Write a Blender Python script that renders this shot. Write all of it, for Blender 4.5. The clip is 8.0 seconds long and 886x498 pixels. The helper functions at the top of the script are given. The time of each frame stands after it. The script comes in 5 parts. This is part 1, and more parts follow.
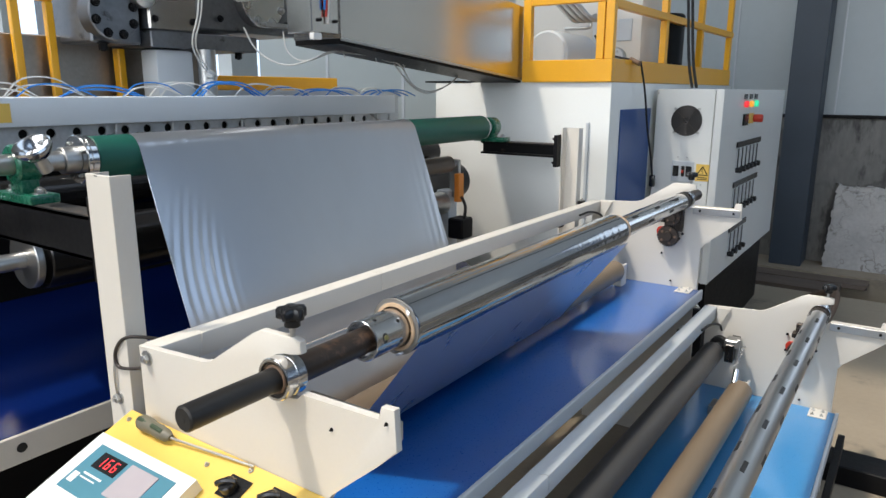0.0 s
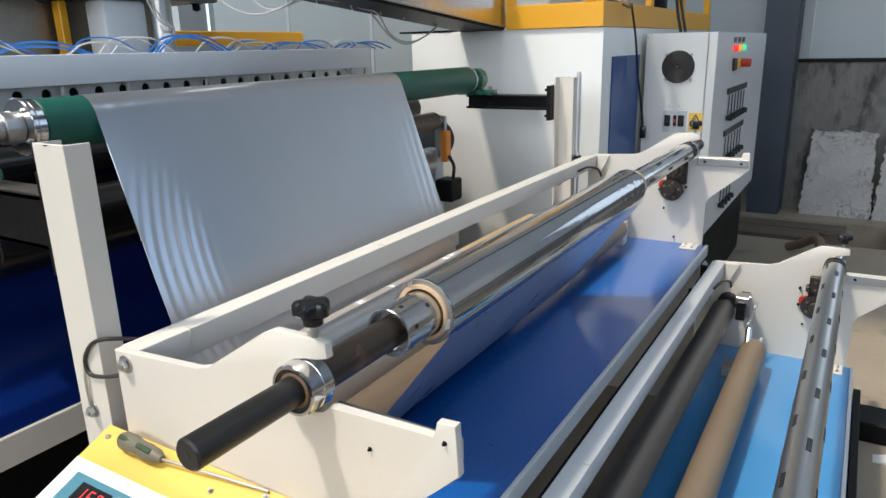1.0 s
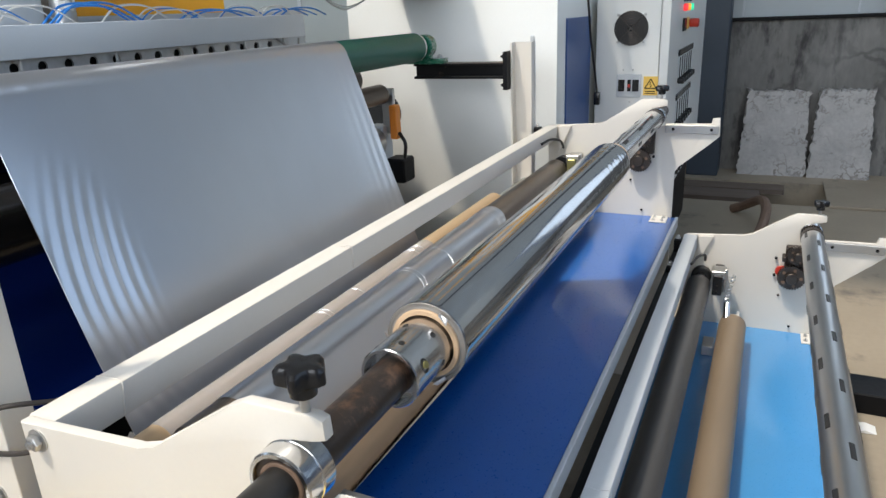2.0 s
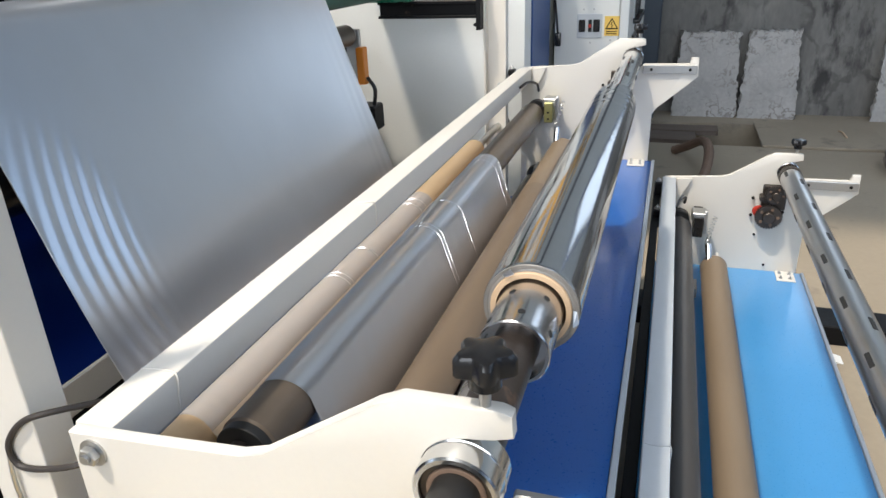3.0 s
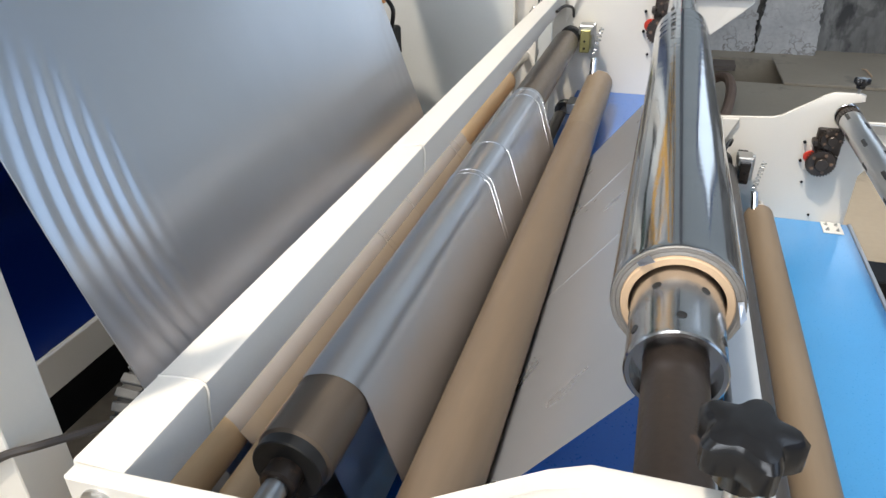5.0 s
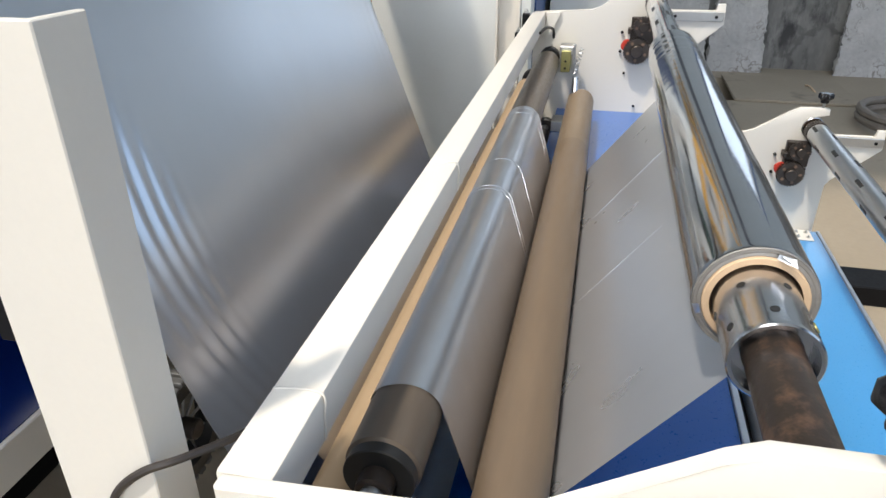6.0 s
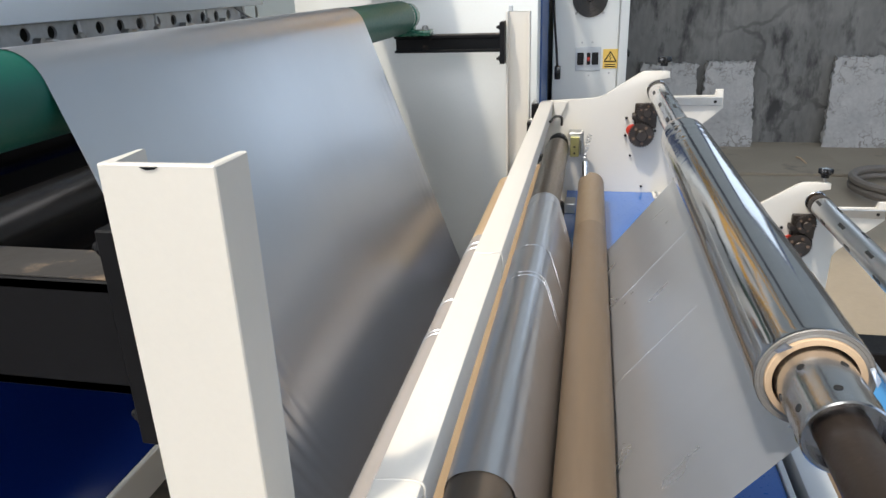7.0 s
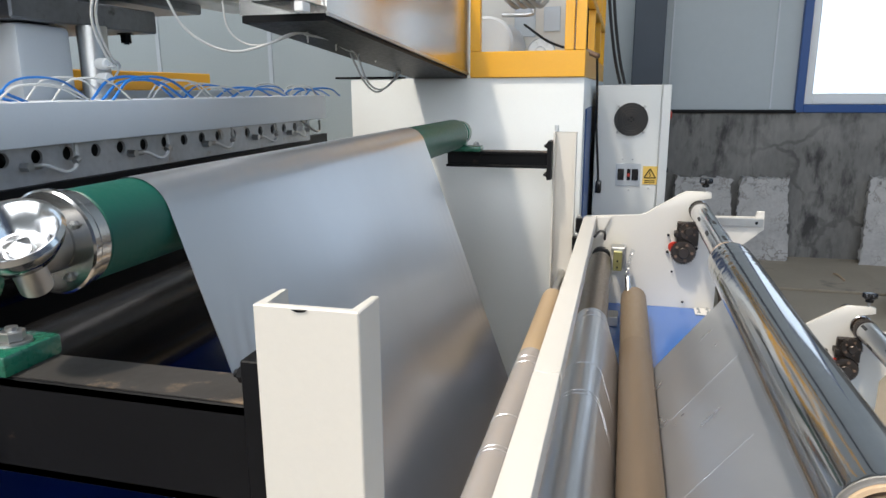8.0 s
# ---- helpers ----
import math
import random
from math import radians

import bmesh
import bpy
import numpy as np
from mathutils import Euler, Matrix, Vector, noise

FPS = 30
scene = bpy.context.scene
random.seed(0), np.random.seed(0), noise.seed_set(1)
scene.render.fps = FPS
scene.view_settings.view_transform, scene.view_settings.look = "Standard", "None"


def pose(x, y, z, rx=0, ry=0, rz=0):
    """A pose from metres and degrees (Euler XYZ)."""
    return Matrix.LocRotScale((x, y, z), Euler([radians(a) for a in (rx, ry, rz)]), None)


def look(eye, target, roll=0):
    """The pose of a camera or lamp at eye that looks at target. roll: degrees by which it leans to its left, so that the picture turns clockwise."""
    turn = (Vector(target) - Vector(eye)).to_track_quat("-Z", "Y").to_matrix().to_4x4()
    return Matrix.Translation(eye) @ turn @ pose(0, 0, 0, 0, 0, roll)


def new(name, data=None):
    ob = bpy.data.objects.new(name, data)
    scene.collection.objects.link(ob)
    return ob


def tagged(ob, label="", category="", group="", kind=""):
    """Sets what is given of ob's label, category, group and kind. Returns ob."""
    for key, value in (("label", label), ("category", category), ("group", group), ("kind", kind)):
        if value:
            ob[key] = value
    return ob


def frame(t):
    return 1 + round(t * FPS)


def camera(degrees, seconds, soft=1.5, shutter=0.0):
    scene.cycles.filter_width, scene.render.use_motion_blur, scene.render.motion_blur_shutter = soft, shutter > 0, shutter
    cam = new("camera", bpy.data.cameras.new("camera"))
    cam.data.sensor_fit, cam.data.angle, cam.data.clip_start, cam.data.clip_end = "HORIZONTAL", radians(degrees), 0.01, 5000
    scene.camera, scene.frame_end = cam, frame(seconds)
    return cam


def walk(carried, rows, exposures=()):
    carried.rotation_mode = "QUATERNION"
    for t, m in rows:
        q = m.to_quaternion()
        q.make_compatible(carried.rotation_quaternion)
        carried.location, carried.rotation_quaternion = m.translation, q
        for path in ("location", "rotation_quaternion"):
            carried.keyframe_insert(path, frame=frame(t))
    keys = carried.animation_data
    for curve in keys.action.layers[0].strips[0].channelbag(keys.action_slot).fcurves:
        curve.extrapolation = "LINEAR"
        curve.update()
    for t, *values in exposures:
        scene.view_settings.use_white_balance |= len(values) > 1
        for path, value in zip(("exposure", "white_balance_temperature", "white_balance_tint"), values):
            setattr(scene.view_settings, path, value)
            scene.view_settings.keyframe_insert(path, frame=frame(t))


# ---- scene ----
cam = camera(65.6, 8.0)
# seconds, eye, target, roll
ROWS = [
    (0, (0.042, -0.052, 1.363), (-1.066, 1.551, 0.913), 0.2),
    (0.5, (-0.068, -0.025, 1.344), (-1.086, 1.618, 0.83), -0.7),
    (1, (-0.141, 0.039, 1.337), (-1.141, 1.677, 0.774), -1.4),
    (1.5, (-0.213, 0.144, 1.335), (-1.149, 1.809, 0.741), -1.8),
    (3, (-0.523, 0.194, 1.312), (-1.104, 1.934, 0.513), -2.3),
    (3.5, (-0.577, 0.221, 1.303), (-1.13, 1.945, 0.453), -1.0),
    (4, (-0.604, 0.294, 1.292), (-1.147, 1.984, 0.37), -2.5),
    (4.5, (-0.625, 0.334, 1.26), (-1.186, 2.006, 0.318), -2.5),
    (5, (-0.67, 0.329, 1.271), (-1.192, 1.994, 0.295), -0.8),
    (6.5, (-0.808, 0.244, 1.285), (-1.166, 2.02, 0.439), -0.9),
    (7, (-0.831, 0.224, 1.313), (-1.232, 2.045, 0.591), -2.1),
    (7.5, (-0.855, 0.202, 1.335), (-1.317, 2.052, 0.729), -2.2),
    (8, (-0.874, 0.174, 1.359), (-1.365, 2.059, 0.906), -0.3),
]
walk(cam, [(t, look(eye, target, roll)) for t, eye, target, roll in ROWS],
     [(0.0, 0.57), (1.5, 0.60), (3.0, 0.78), (5.0, 0.82), (6.5, 0.77), (8.0, 0.62)])

# ---- light ----
FLOOR = 0.05
SUN_DIR = Vector((0.29, 0.42, -1.0)).normalized()
world = bpy.data.worlds.new("sky")
scene.world = world
world.use_nodes = True
sky = world.node_tree.nodes.new("ShaderNodeTexSky")
sky.sky_type, sky.sun_disc = "NISHITA", False
sky.sun_elevation, sky.sun_rotation = math.asin(-SUN_DIR.z), math.atan2(-SUN_DIR.x, -SUN_DIR.y)
world.node_tree.links.new(sky.outputs[0], world.node_tree.nodes["Background"].inputs[0])
world.node_tree.nodes["Background"].inputs[1].default_value = 0.12


def lamp(name, kind, m, energy, color, size=1.0, size_y=1.0):
    data = bpy.data.lights.new(name, kind)
    data.energy, data.color = energy, color
    if kind == "SUN":
        data.angle = radians(3.0)
    else:
        data.shape, data.size, data.size_y = "RECTANGLE", size, size_y
    ob = new(name, data)
    ob.matrix_world = m
    return ob


lamp("sun", "SUN", look((-3, -6, 8), Vector((-3, -6, 8)) + SUN_DIR), 1.85, (1.0, 0.90, 0.76))
# added fill lamps at unseen openings: roof lights, east windows, south windows
lamp("roof_fill", "AREA", look((-2.62, -1.2, 6.45), (-2.62, -1.2, 0)), 118, (0.92, 0.96, 1.0), 3.3, 4.1)
lamp("east_fill", "AREA", look((4.95, 1.0, 3.2), (0, 1.0, 2.2)), 24, (0.68, 0.83, 1.0), 8.0, 2.6)
lamp("east_roof_fill", "AREA", look((2.4, 1.5, 6.45), (2.4, 1.5, 0)), 42, (0.74, 0.87, 1.0), 3.0, 6.0)
lamp("south_fill", "AREA", look((-1.0, -5.95, 3.2), (-1.0, 0, 2.2)), 175, (0.97, 0.98, 1.0), 8.0, 2.6)


# ---- materials ----
def mat(name, color, rough=0.5, metal=0.0, var=0.12, scale=6.0, fine=90.0, bump=0.08, stretch=(1, 1, 1), dirt=None, dirt_at=0.62, coat=0.0, rvar=0.12, emit=0.0, spec=0.5):
    m = bpy.data.materials.new(name)
    m.use_nodes = True
    n, l = m.node_tree.nodes, m.node_tree.links
    b = n["Principled BSDF"]
    tc, mp = n.new("ShaderNodeTexCoord"), n.new("ShaderNodeMapping")
    mp.inputs["Scale"].default_value = stretch
    l.new(tc.outputs["Object"], mp.inputs[0])
    big, small = n.new("ShaderNodeTexNoise"), n.new("ShaderNodeTexNoise")
    for tex, sc in ((big, scale), (small, fine)):
        tex.inputs["Scale"].default_value, tex.inputs["Detail"].default_value = sc, 5.0
        l.new(mp.outputs[0], tex.inputs[0])
    mix = n.new("ShaderNodeMix")
    mix.data_type = "RGBA"
    mix.inputs[6].default_value = (*[c * (1 - var) for c in color], 1)
    mix.inputs[7].default_value = (*[min(1, c * (1 + var)) for c in color], 1)
    l.new(big.outputs[0], mix.inputs[0])
    out = mix.outputs[2]
    mix2 = n.new("ShaderNodeMix")
    mix2.data_type, mix2.blend_type = "RGBA", "MULTIPLY"
    mix2.inputs[0].default_value = min(1.0, var * 2)
    l.new(out, mix2.inputs[6])
    l.new(small.outputs[0], mix2.inputs[7])
    gain = n.new("ShaderNodeMix")
    gain.data_type, gain.blend_type = "RGBA", "MIX"
    gain.inputs[0].default_value = 0.5
    l.new(out, gain.inputs[6])
    l.new(mix2.outputs[2], gain.inputs[7])
    out = gain.outputs[2]
    if dirt:
        spots = n.new("ShaderNodeTexNoise")
        spots.inputs["Scale"].default_value, spots.inputs["Detail"].default_value, spots.inputs["Roughness"].default_value = scale * 1.7, 8.0, 0.65
        l.new(mp.outputs[0], spots.inputs[0])
        ramp = n.new("ShaderNodeValToRGB")
        ramp.color_ramp.elements[0].position, ramp.color_ramp.elements[1].position = dirt_at, dirt_at + 0.12
        l.new(spots.outputs[0], ramp.inputs[0])
        dm = n.new("ShaderNodeMix")
        dm.data_type = "RGBA"
        dm.inputs[7].default_value = (*dirt, 1)
        l.new(ramp.outputs[0], dm.inputs[0])
        l.new(out, dm.inputs[6])
        out = dm.outputs[2]
    l.new(out, b.inputs["Base Color"])
    rr = n.new("ShaderNodeMapRange")
    rr.inputs[3].default_value, rr.inputs[4].default_value = max(0.02, rough - rvar), min(1, rough + rvar)
    l.new(small.outputs[0], rr.inputs[0])
    l.new(rr.outputs[0], b.inputs["Roughness"])
    b.inputs["Metallic"].default_value, b.inputs["Coat Weight"].default_value = metal, coat
    b.inputs["Coat Roughness"].default_value = 0.16
    b.inputs["Specular IOR Level"].default_value = spec
    if bump:
        bp = n.new("ShaderNodeBump")
        bp.inputs["Strength"].default_value, bp.inputs["Distance"].default_value = bump, 0.002
        l.new(small.outputs[0], bp.inputs["Height"])
        l.new(bp.outputs[0], b.inputs["Normal"])
    if emit:
        b.inputs["Emission Color"].default_value, b.inputs["Emission Strength"].default_value = (*color, 1), emit
    return m


CREAM = mat("cream_paint", (0.69, 0.655, 0.59), 0.42, var=0.05, scale=5, fine=220, bump=0.05, dirt=(0.50, 0.41, 0.31), dirt_at=0.70)
GREYP = mat("light_grey_paint", (0.55, 0.58, 0.60), 0.38, var=0.06, scale=5, fine=200, bump=0.05)
WHITEP = mat("white_cabinet_paint", (0.74, 0.75, 0.72), 0.30, var=0.04, scale=3, fine=150, bump=0.03, rvar=0.06)
# same blue as BLUEP; sunlight on the second tray is put into the colour
SUNBLUE = mat("sunlit_blue_tray_paint", (0.055, 0.275, 0.58), 0.30, var=0.12, scale=3, fine=260, bump=0.03, coat=0.5, rvar=0.08)
BLUEP = mat("blue_tray_paint", (0.006, 0.115, 0.44), 0.30, var=0.14, scale=4, fine=260, bump=0.03, coat=0.5, rvar=0.08)
DOORB = mat("blue_door_paint", (0.018, 0.075, 0.25), 0.34, var=0.06, scale=3, fine=150, bump=0.03)
# blue darkened: the cover's shade is part of this colour
BLUED = mat("shade_darkened_blue_sheet", (0.003, 0.015, 0.11), 0.16, var=0.10, scale=3, fine=180, bump=0.03)
TANL = mat("pale_tan_tube", (0.52, 0.375, 0.225), 0.5, 0.1, var=0.12, scale=9, fine=70, bump=0.06, stretch=(2, 0.35, 2))
BARET = mat("bare_tan_tube", (0.40, 0.285, 0.17), 0.5, 0.1, var=0.14, scale=9, fine=70, bump=0.06, stretch=(2, 0.35, 2))
TAN = mat("tan_paper_tube", (0.28, 0.210, 0.142), 0.45, 0.25, var=0.16, scale=9, fine=70, bump=0.06, stretch=(2, 0.35, 2))
SLEEVE = mat("worn_paper_sleeve", (0.225, 0.165, 0.112), 0.42, 0.25, var=0.2, scale=7, fine=60, bump=0.05, stretch=(2, 0.3, 2))
DARKRUB = mat("dark_grey_rubber", (0.075, 0.070, 0.066), 0.40, 0.1, var=0.16, scale=9, fine=120, bump=0.05, stretch=(2, 0.3, 2))
RUBBER = mat("brown_grey_rubber", (0.145, 0.115, 0.088), 0.36, 0.2, var=0.16, scale=9, fine=120, bump=0.05, stretch=(2, 0.3, 2))
BLACKR = mat("black_rubber", (0.018, 0.018, 0.018), 0.45, var=0.2)
# base and specular lowered further to hold the shadow on the near bracket
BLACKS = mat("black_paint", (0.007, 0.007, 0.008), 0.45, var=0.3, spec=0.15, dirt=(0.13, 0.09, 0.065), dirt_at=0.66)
SHAFT = mat("blackened_steel", (0.075, 0.058, 0.048), 0.36, 0.6, var=0.3, scale=9, fine=200, dirt=(0.22, 0.13, 0.085), dirt_at=0.55)
JEND = mat("black_oxide_steel", (0.040, 0.038, 0.036), 0.40, 0.5, var=0.25, scale=12, fine=240, bump=0.05)
SCRATCH = mat("scratched_steel", (0.60, 0.60, 0.60), 0.31, 1.0, var=0.10, scale=12, fine=60, bump=0.0, rvar=0.06, stretch=(2, 0.6, 2))
CHROME = mat("polished_steel", (0.70, 0.70, 0.70), 0.16, 1.0, var=0.06, scale=10, fine=240, bump=0.03, rvar=0.07, stretch=(3, 0.5, 3))
STEEL = mat("zinc_steel", (0.54, 0.54, 0.53), 0.37, 1.0, var=0.14, scale=14, fine=160, bump=0.06, rvar=0.07)
STAIN = mat("brushed_stainless", (0.62, 0.60, 0.57), 0.22, 1.0, var=0.07, scale=3, fine=60, bump=0.02, rvar=0.035, stretch=(1, 1, 12))
DARKM = mat("dark_polished_roll", (0.05, 0.048, 0.048), 0.22, 0.8, var=0.3, scale=7, fine=90, bump=0.03, rvar=0.03, stretch=(2, 0.3, 2))
DIEM = mat("oily_die_steel", (0.24, 0.25, 0.27), 0.40, 0.9, var=0.35, scale=9, fine=70, bump=0.14, dirt=(0.05, 0.045, 0.04), dirt_at=0.60)
HOODP = mat("pale_grey_hood_paint", (0.72, 0.76, 0.79), 0.36, var=0.05, scale=4, fine=200, bump=0.05, dirt=(0.50, 0.50, 0.48), dirt_at=0.72)
PERF = mat("heat_marked_plate", (0.58, 0.59, 0.60), 0.36, 0.45, var=0.25, scale=10, fine=80, bump=0.06, dirt=(0.30, 0.22, 0.14), dirt_at=0.60)
DUSTY = mat("dusty_black_paint", (0.045, 0.040, 0.036), 0.6, var=0.4, scale=9, dirt=(0.24, 0.17, 0.11), dirt_at=0.55)
GEARM = mat("dark_gear_steel", (0.075, 0.062, 0.054), 0.42, 0.7, var=0.3, scale=20, fine=200)
GREEN = mat("green_rubber", (0.004, 0.098, 0.070), 0.46, var=0.14, scale=6, fine=160, bump=0.05)
GREENP = mat("green_enamel", (0.010, 0.13, 0.075), 0.28, var=0.2, scale=12, fine=120, coat=0.3, dirt=(0.04, 0.05, 0.04), dirt_at=0.66)
YELLOW = mat("yellow_enamel", (0.86, 0.42, 0.015), 0.34, var=0.07, scale=5, fine=160, bump=0.05)
YPANEL = mat("yellow_panel", (0.80, 0.53, 0.11), 0.42, var=0.04, scale=5, fine=200, bump=0.04)
CORE = mat("cardboard_core", (0.62, 0.44, 0.28), 0.8, var=0.12, scale=20, fine=160, bump=0.25)
RED = mat("red_clutch", (0.55, 0.04, 0.02), 0.4, var=0.1)
WHITEPL = mat("white_plastic", (0.80, 0.80, 0.78), 0.4, var=0.03, bump=0.0)
BLACKPL = mat("black_plastic", (0.012, 0.012, 0.013), 0.22, var=0.1, bump=0.02, rvar=0.05)
OLIVED = mat("dark_green_inlay", (0.035, 0.06, 0.03), 0.5, var=0.2, scale=30)
OLIVE = mat("olive_rubber_grip", (0.15, 0.14, 0.10), 0.5, var=0.2, scale=30)
ZINCY = mat("yellow_zinc", (0.45, 0.42, 0.18), 0.34, 0.8, var=0.2, scale=20)
CONC = mat("stained_concrete", (0.25, 0.24, 0.22), 0.85, var=0.6, scale=2.6, fine=24, bump=0.5, stretch=(1.3, 1, 0.5), dirt=(0.055, 0.052, 0.05), dirt_at=0.50)
FLOORM = mat("dusty_concrete_floor", (0.36, 0.30, 0.22), 0.75, var=0.22, scale=1.3, fine=40, bump=0.25, dirt=(0.15, 0.13, 0.11), dirt_at=0.58)
PANELW = mat("pale_wall_sheet", (0.44, 0.48, 0.49), 0.5, var=0.07, scale=0.8, fine=20, bump=0.05, dirt=(0.36, 0.38, 0.38), dirt_at=0.66)
# for the unseen east wall, dark so the hanging film reflects less light
DARKW = mat("unseen_dark_wall_sheet", (0.085, 0.115, 0.18), 0.5, var=0.1, scale=0.8, fine=20, bump=0.05)
ROOFM = mat("roof_sheet", (0.45, 0.47, 0.48), 0.6, var=0.1, scale=0.8)
SLABM = mat("flaking_plaster_slab", (0.52, 0.50, 0.47), 0.85, var=0.28, scale=6, fine=50, bump=0.8, dirt=(0.10, 0.095, 0.09), dirt_at=0.61)
COVERM = mat("grey_green_cover_paint", (0.43, 0.47, 0.46), 0.34, var=0.08, scale=2, fine=120, bump=0.03, rvar=0.06)
HEATM = mat("heat_tinted_steel", (0.36, 0.32, 0.28), 0.36, 0.9, var=0.3, scale=8, fine=80, bump=0.05, rvar=0.06)
COLM = mat("dark_blue_column", (0.045, 0.06, 0.08), 0.5, var=0.2, scale=3)
BLUEF = mat("blue_window_frame", (0.02, 0.08, 0.26), 0.4, var=0.1)
CABLEW = mat("white_cable", (0.62, 0.62, 0.60), 0.5, var=0.06, bump=0)
CABLEB = mat("blue_air_hose", (0.02, 0.20, 0.62), 0.35, var=0.1, bump=0)
CABLEK = mat("black_cable", (0.015, 0.014, 0.014), 0.45, var=0.1, bump=0)
CABLEBR = mat("dusty_brown_cable", (0.032, 0.026, 0.023), 0.55, var=0.2, bump=0)
HOSE = mat("rusty_hose", (0.20, 0.13, 0.09), 0.7, var=0.3, scale=12)
WOODM = mat("dirty_planks", (0.17, 0.13, 0.10), 0.8, var=0.35, scale=4, fine=50, bump=0.4, stretch=(1, 3, 1))

for glossy in (BLUEP, SUNBLUE):
    glossy.node_tree.nodes["Principled BSDF"].inputs["Coat Weight"].default_value = 0.8
    glossy.node_tree.nodes["Principled BSDF"].inputs["Coat Roughness"].default_value = 0.11


def add_cracks(m, scale, dark, width, amount):
    """Thin wandering cracks and lime streaks over a plaster or concrete surface."""
    n, l = m.node_tree.nodes, m.node_tree.links
    b = n["Principled BSDF"]
    old = b.inputs["Base Color"].links[0].from_socket
    tc, warp, add, cell, ramp, mask, mult, mix = [n.new("ShaderNode" + k) for k in ("TexCoord", "TexNoise", "MixRGB", "TexVoronoi", "ValToRGB", "TexNoise", "Math", "Mix")]
    warp.inputs["Scale"].default_value, warp.inputs["Detail"].default_value = scale * 2.2, 6.0
    l.new(tc.outputs["Object"], warp.inputs[0])
    add.blend_type, add.inputs[0].default_value = "ADD", 0.35
    l.new(tc.outputs["Object"], add.inputs[1])
    l.new(warp.outputs["Color"], add.inputs[2])
    cell.feature, cell.inputs["Scale"].default_value = "DISTANCE_TO_EDGE", scale
    l.new(add.outputs[0], cell.inputs[0])
    ramp.color_ramp.elements[0].color, ramp.color_ramp.elements[1].color = (1, 1, 1, 1), (0, 0, 0, 1)
    ramp.color_ramp.elements[0].position, ramp.color_ramp.elements[1].position = width * 0.3, width
    l.new(cell.outputs["Distance"], ramp.inputs[0])
    mask.inputs["Scale"].default_value = scale * 0.7
    l.new(tc.outputs["Object"], mask.inputs[0])
    mult.operation = "MULTIPLY_ADD"
    mult.inputs[1].default_value, mult.inputs[2].default_value = 3.0 * amount, -1.2 * amount
    mult.use_clamp = True
    l.new(mask.outputs[0], mult.inputs[0])
    both = n.new("ShaderNodeMath")
    both.operation = "MULTIPLY"
    l.new(mult.outputs[0], both.inputs[0])
    l.new(ramp.outputs[0], both.inputs[1])
    mix.data_type = "RGBA"
    mix.inputs[7].default_value = (*dark, 1)
    l.new(both.outputs[0], mix.inputs[0])
    l.new(old, mix.inputs[6])
    l.new(mix.outputs[2], b.inputs["Base Color"])


add_cracks(CONC, 1.9, (0.03, 0.028, 0.026), 0.05, 1.0)
add_cracks(CONC, 0.9, (0.42, 0.40, 0.37), 0.12, 0.5)
add_cracks(SLABM, 5.0, (0.14, 0.11, 0.09), 0.04, 0.9)


def film_material(name, clearness, metal, rough=0.285):
    m = mat(name, (0.60, 0.625, 0.665), rough, metal, var=0.05, scale=2.0, fine=9, bump=0.0, rvar=0.02, stretch=(1, 2, 1))
    if not clearness:
        return m
    n, l = m.node_tree.nodes, m.node_tree.links
    clear, mixer = n.new("ShaderNodeBsdfTransparent"), n.new("ShaderNodeMixShader")
    mixer.inputs[0].default_value = clearness
    l.new(n["Principled BSDF"].outputs[0], mixer.inputs[1])
    l.new(clear.outputs[0], mixer.inputs[2])
    l.new(mixer.outputs[0], n["Material Output"].inputs[0])
    return m


FILM = film_material("silver_grey_stretch_film", 0.0, 0.86)
TAUTF = film_material("taut_silver_stretch_film", 0.0, 0.74, 0.28)
THINF = film_material("stretched_thin_film", 0.55, 0.15)
ROLLF = mat("wound_film", (0.44, 0.455, 0.475), 0.09, 0.95, var=0.08, scale=5, fine=30, bump=0.04, rvar=0.05, stretch=(1, 4, 1))
EDGEM = mat("layered_film_edge", (0.30, 0.285, 0.265), 0.45, 0.3, var=0.25, scale=30, fine=260, bump=0.2)
CHUCKM = mat("turned_steel", (0.60, 0.60, 0.61), 0.18, 1.0, var=0.08, scale=8, fine=300, bump=0.03, rvar=0.06)


# ---- mesh tools ----
def box(bm, x0, x1, y0, y1, z0, z1, bevel=0.0, seg=1):
    made = bmesh.ops.create_cube(bm, size=1)["verts"]
    for v in made:
        v.co = Vector((x0 + (v.co.x + 0.5) * (x1 - x0), y0 + (v.co.y + 0.5) * (y1 - y0), z0 + (v.co.z + 0.5) * (z1 - z0)))
    if bevel:
        edges = list({e for v in made for e in v.link_edges})
        bmesh.ops.bevel(bm, geom=edges, offset=bevel, segments=seg, affect="EDGES", profile=0.5)
    return bm


def lathe(bm, a, b, rings, seg=40):
    """A turned shape on the axis a to b: rings of (distance along the axis, radius); ends are closed where the radius is not 0."""
    a, b = Vector(a), Vector(b)
    q = (b - a).to_track_quat("Z", "Y").to_matrix()
    loops = []
    for h, r in rings:
        loops.append([bm.verts.new(a + q @ Vector((r * math.cos(k * math.tau / seg), r * math.sin(k * math.tau / seg), h))) for k in range(seg)])
    for p, n in zip(loops, loops[1:]):
        for k in range(seg):
            bm.faces.new((p[k], p[(k + 1) % seg], n[(k + 1) % seg], n[k]))
    return loops


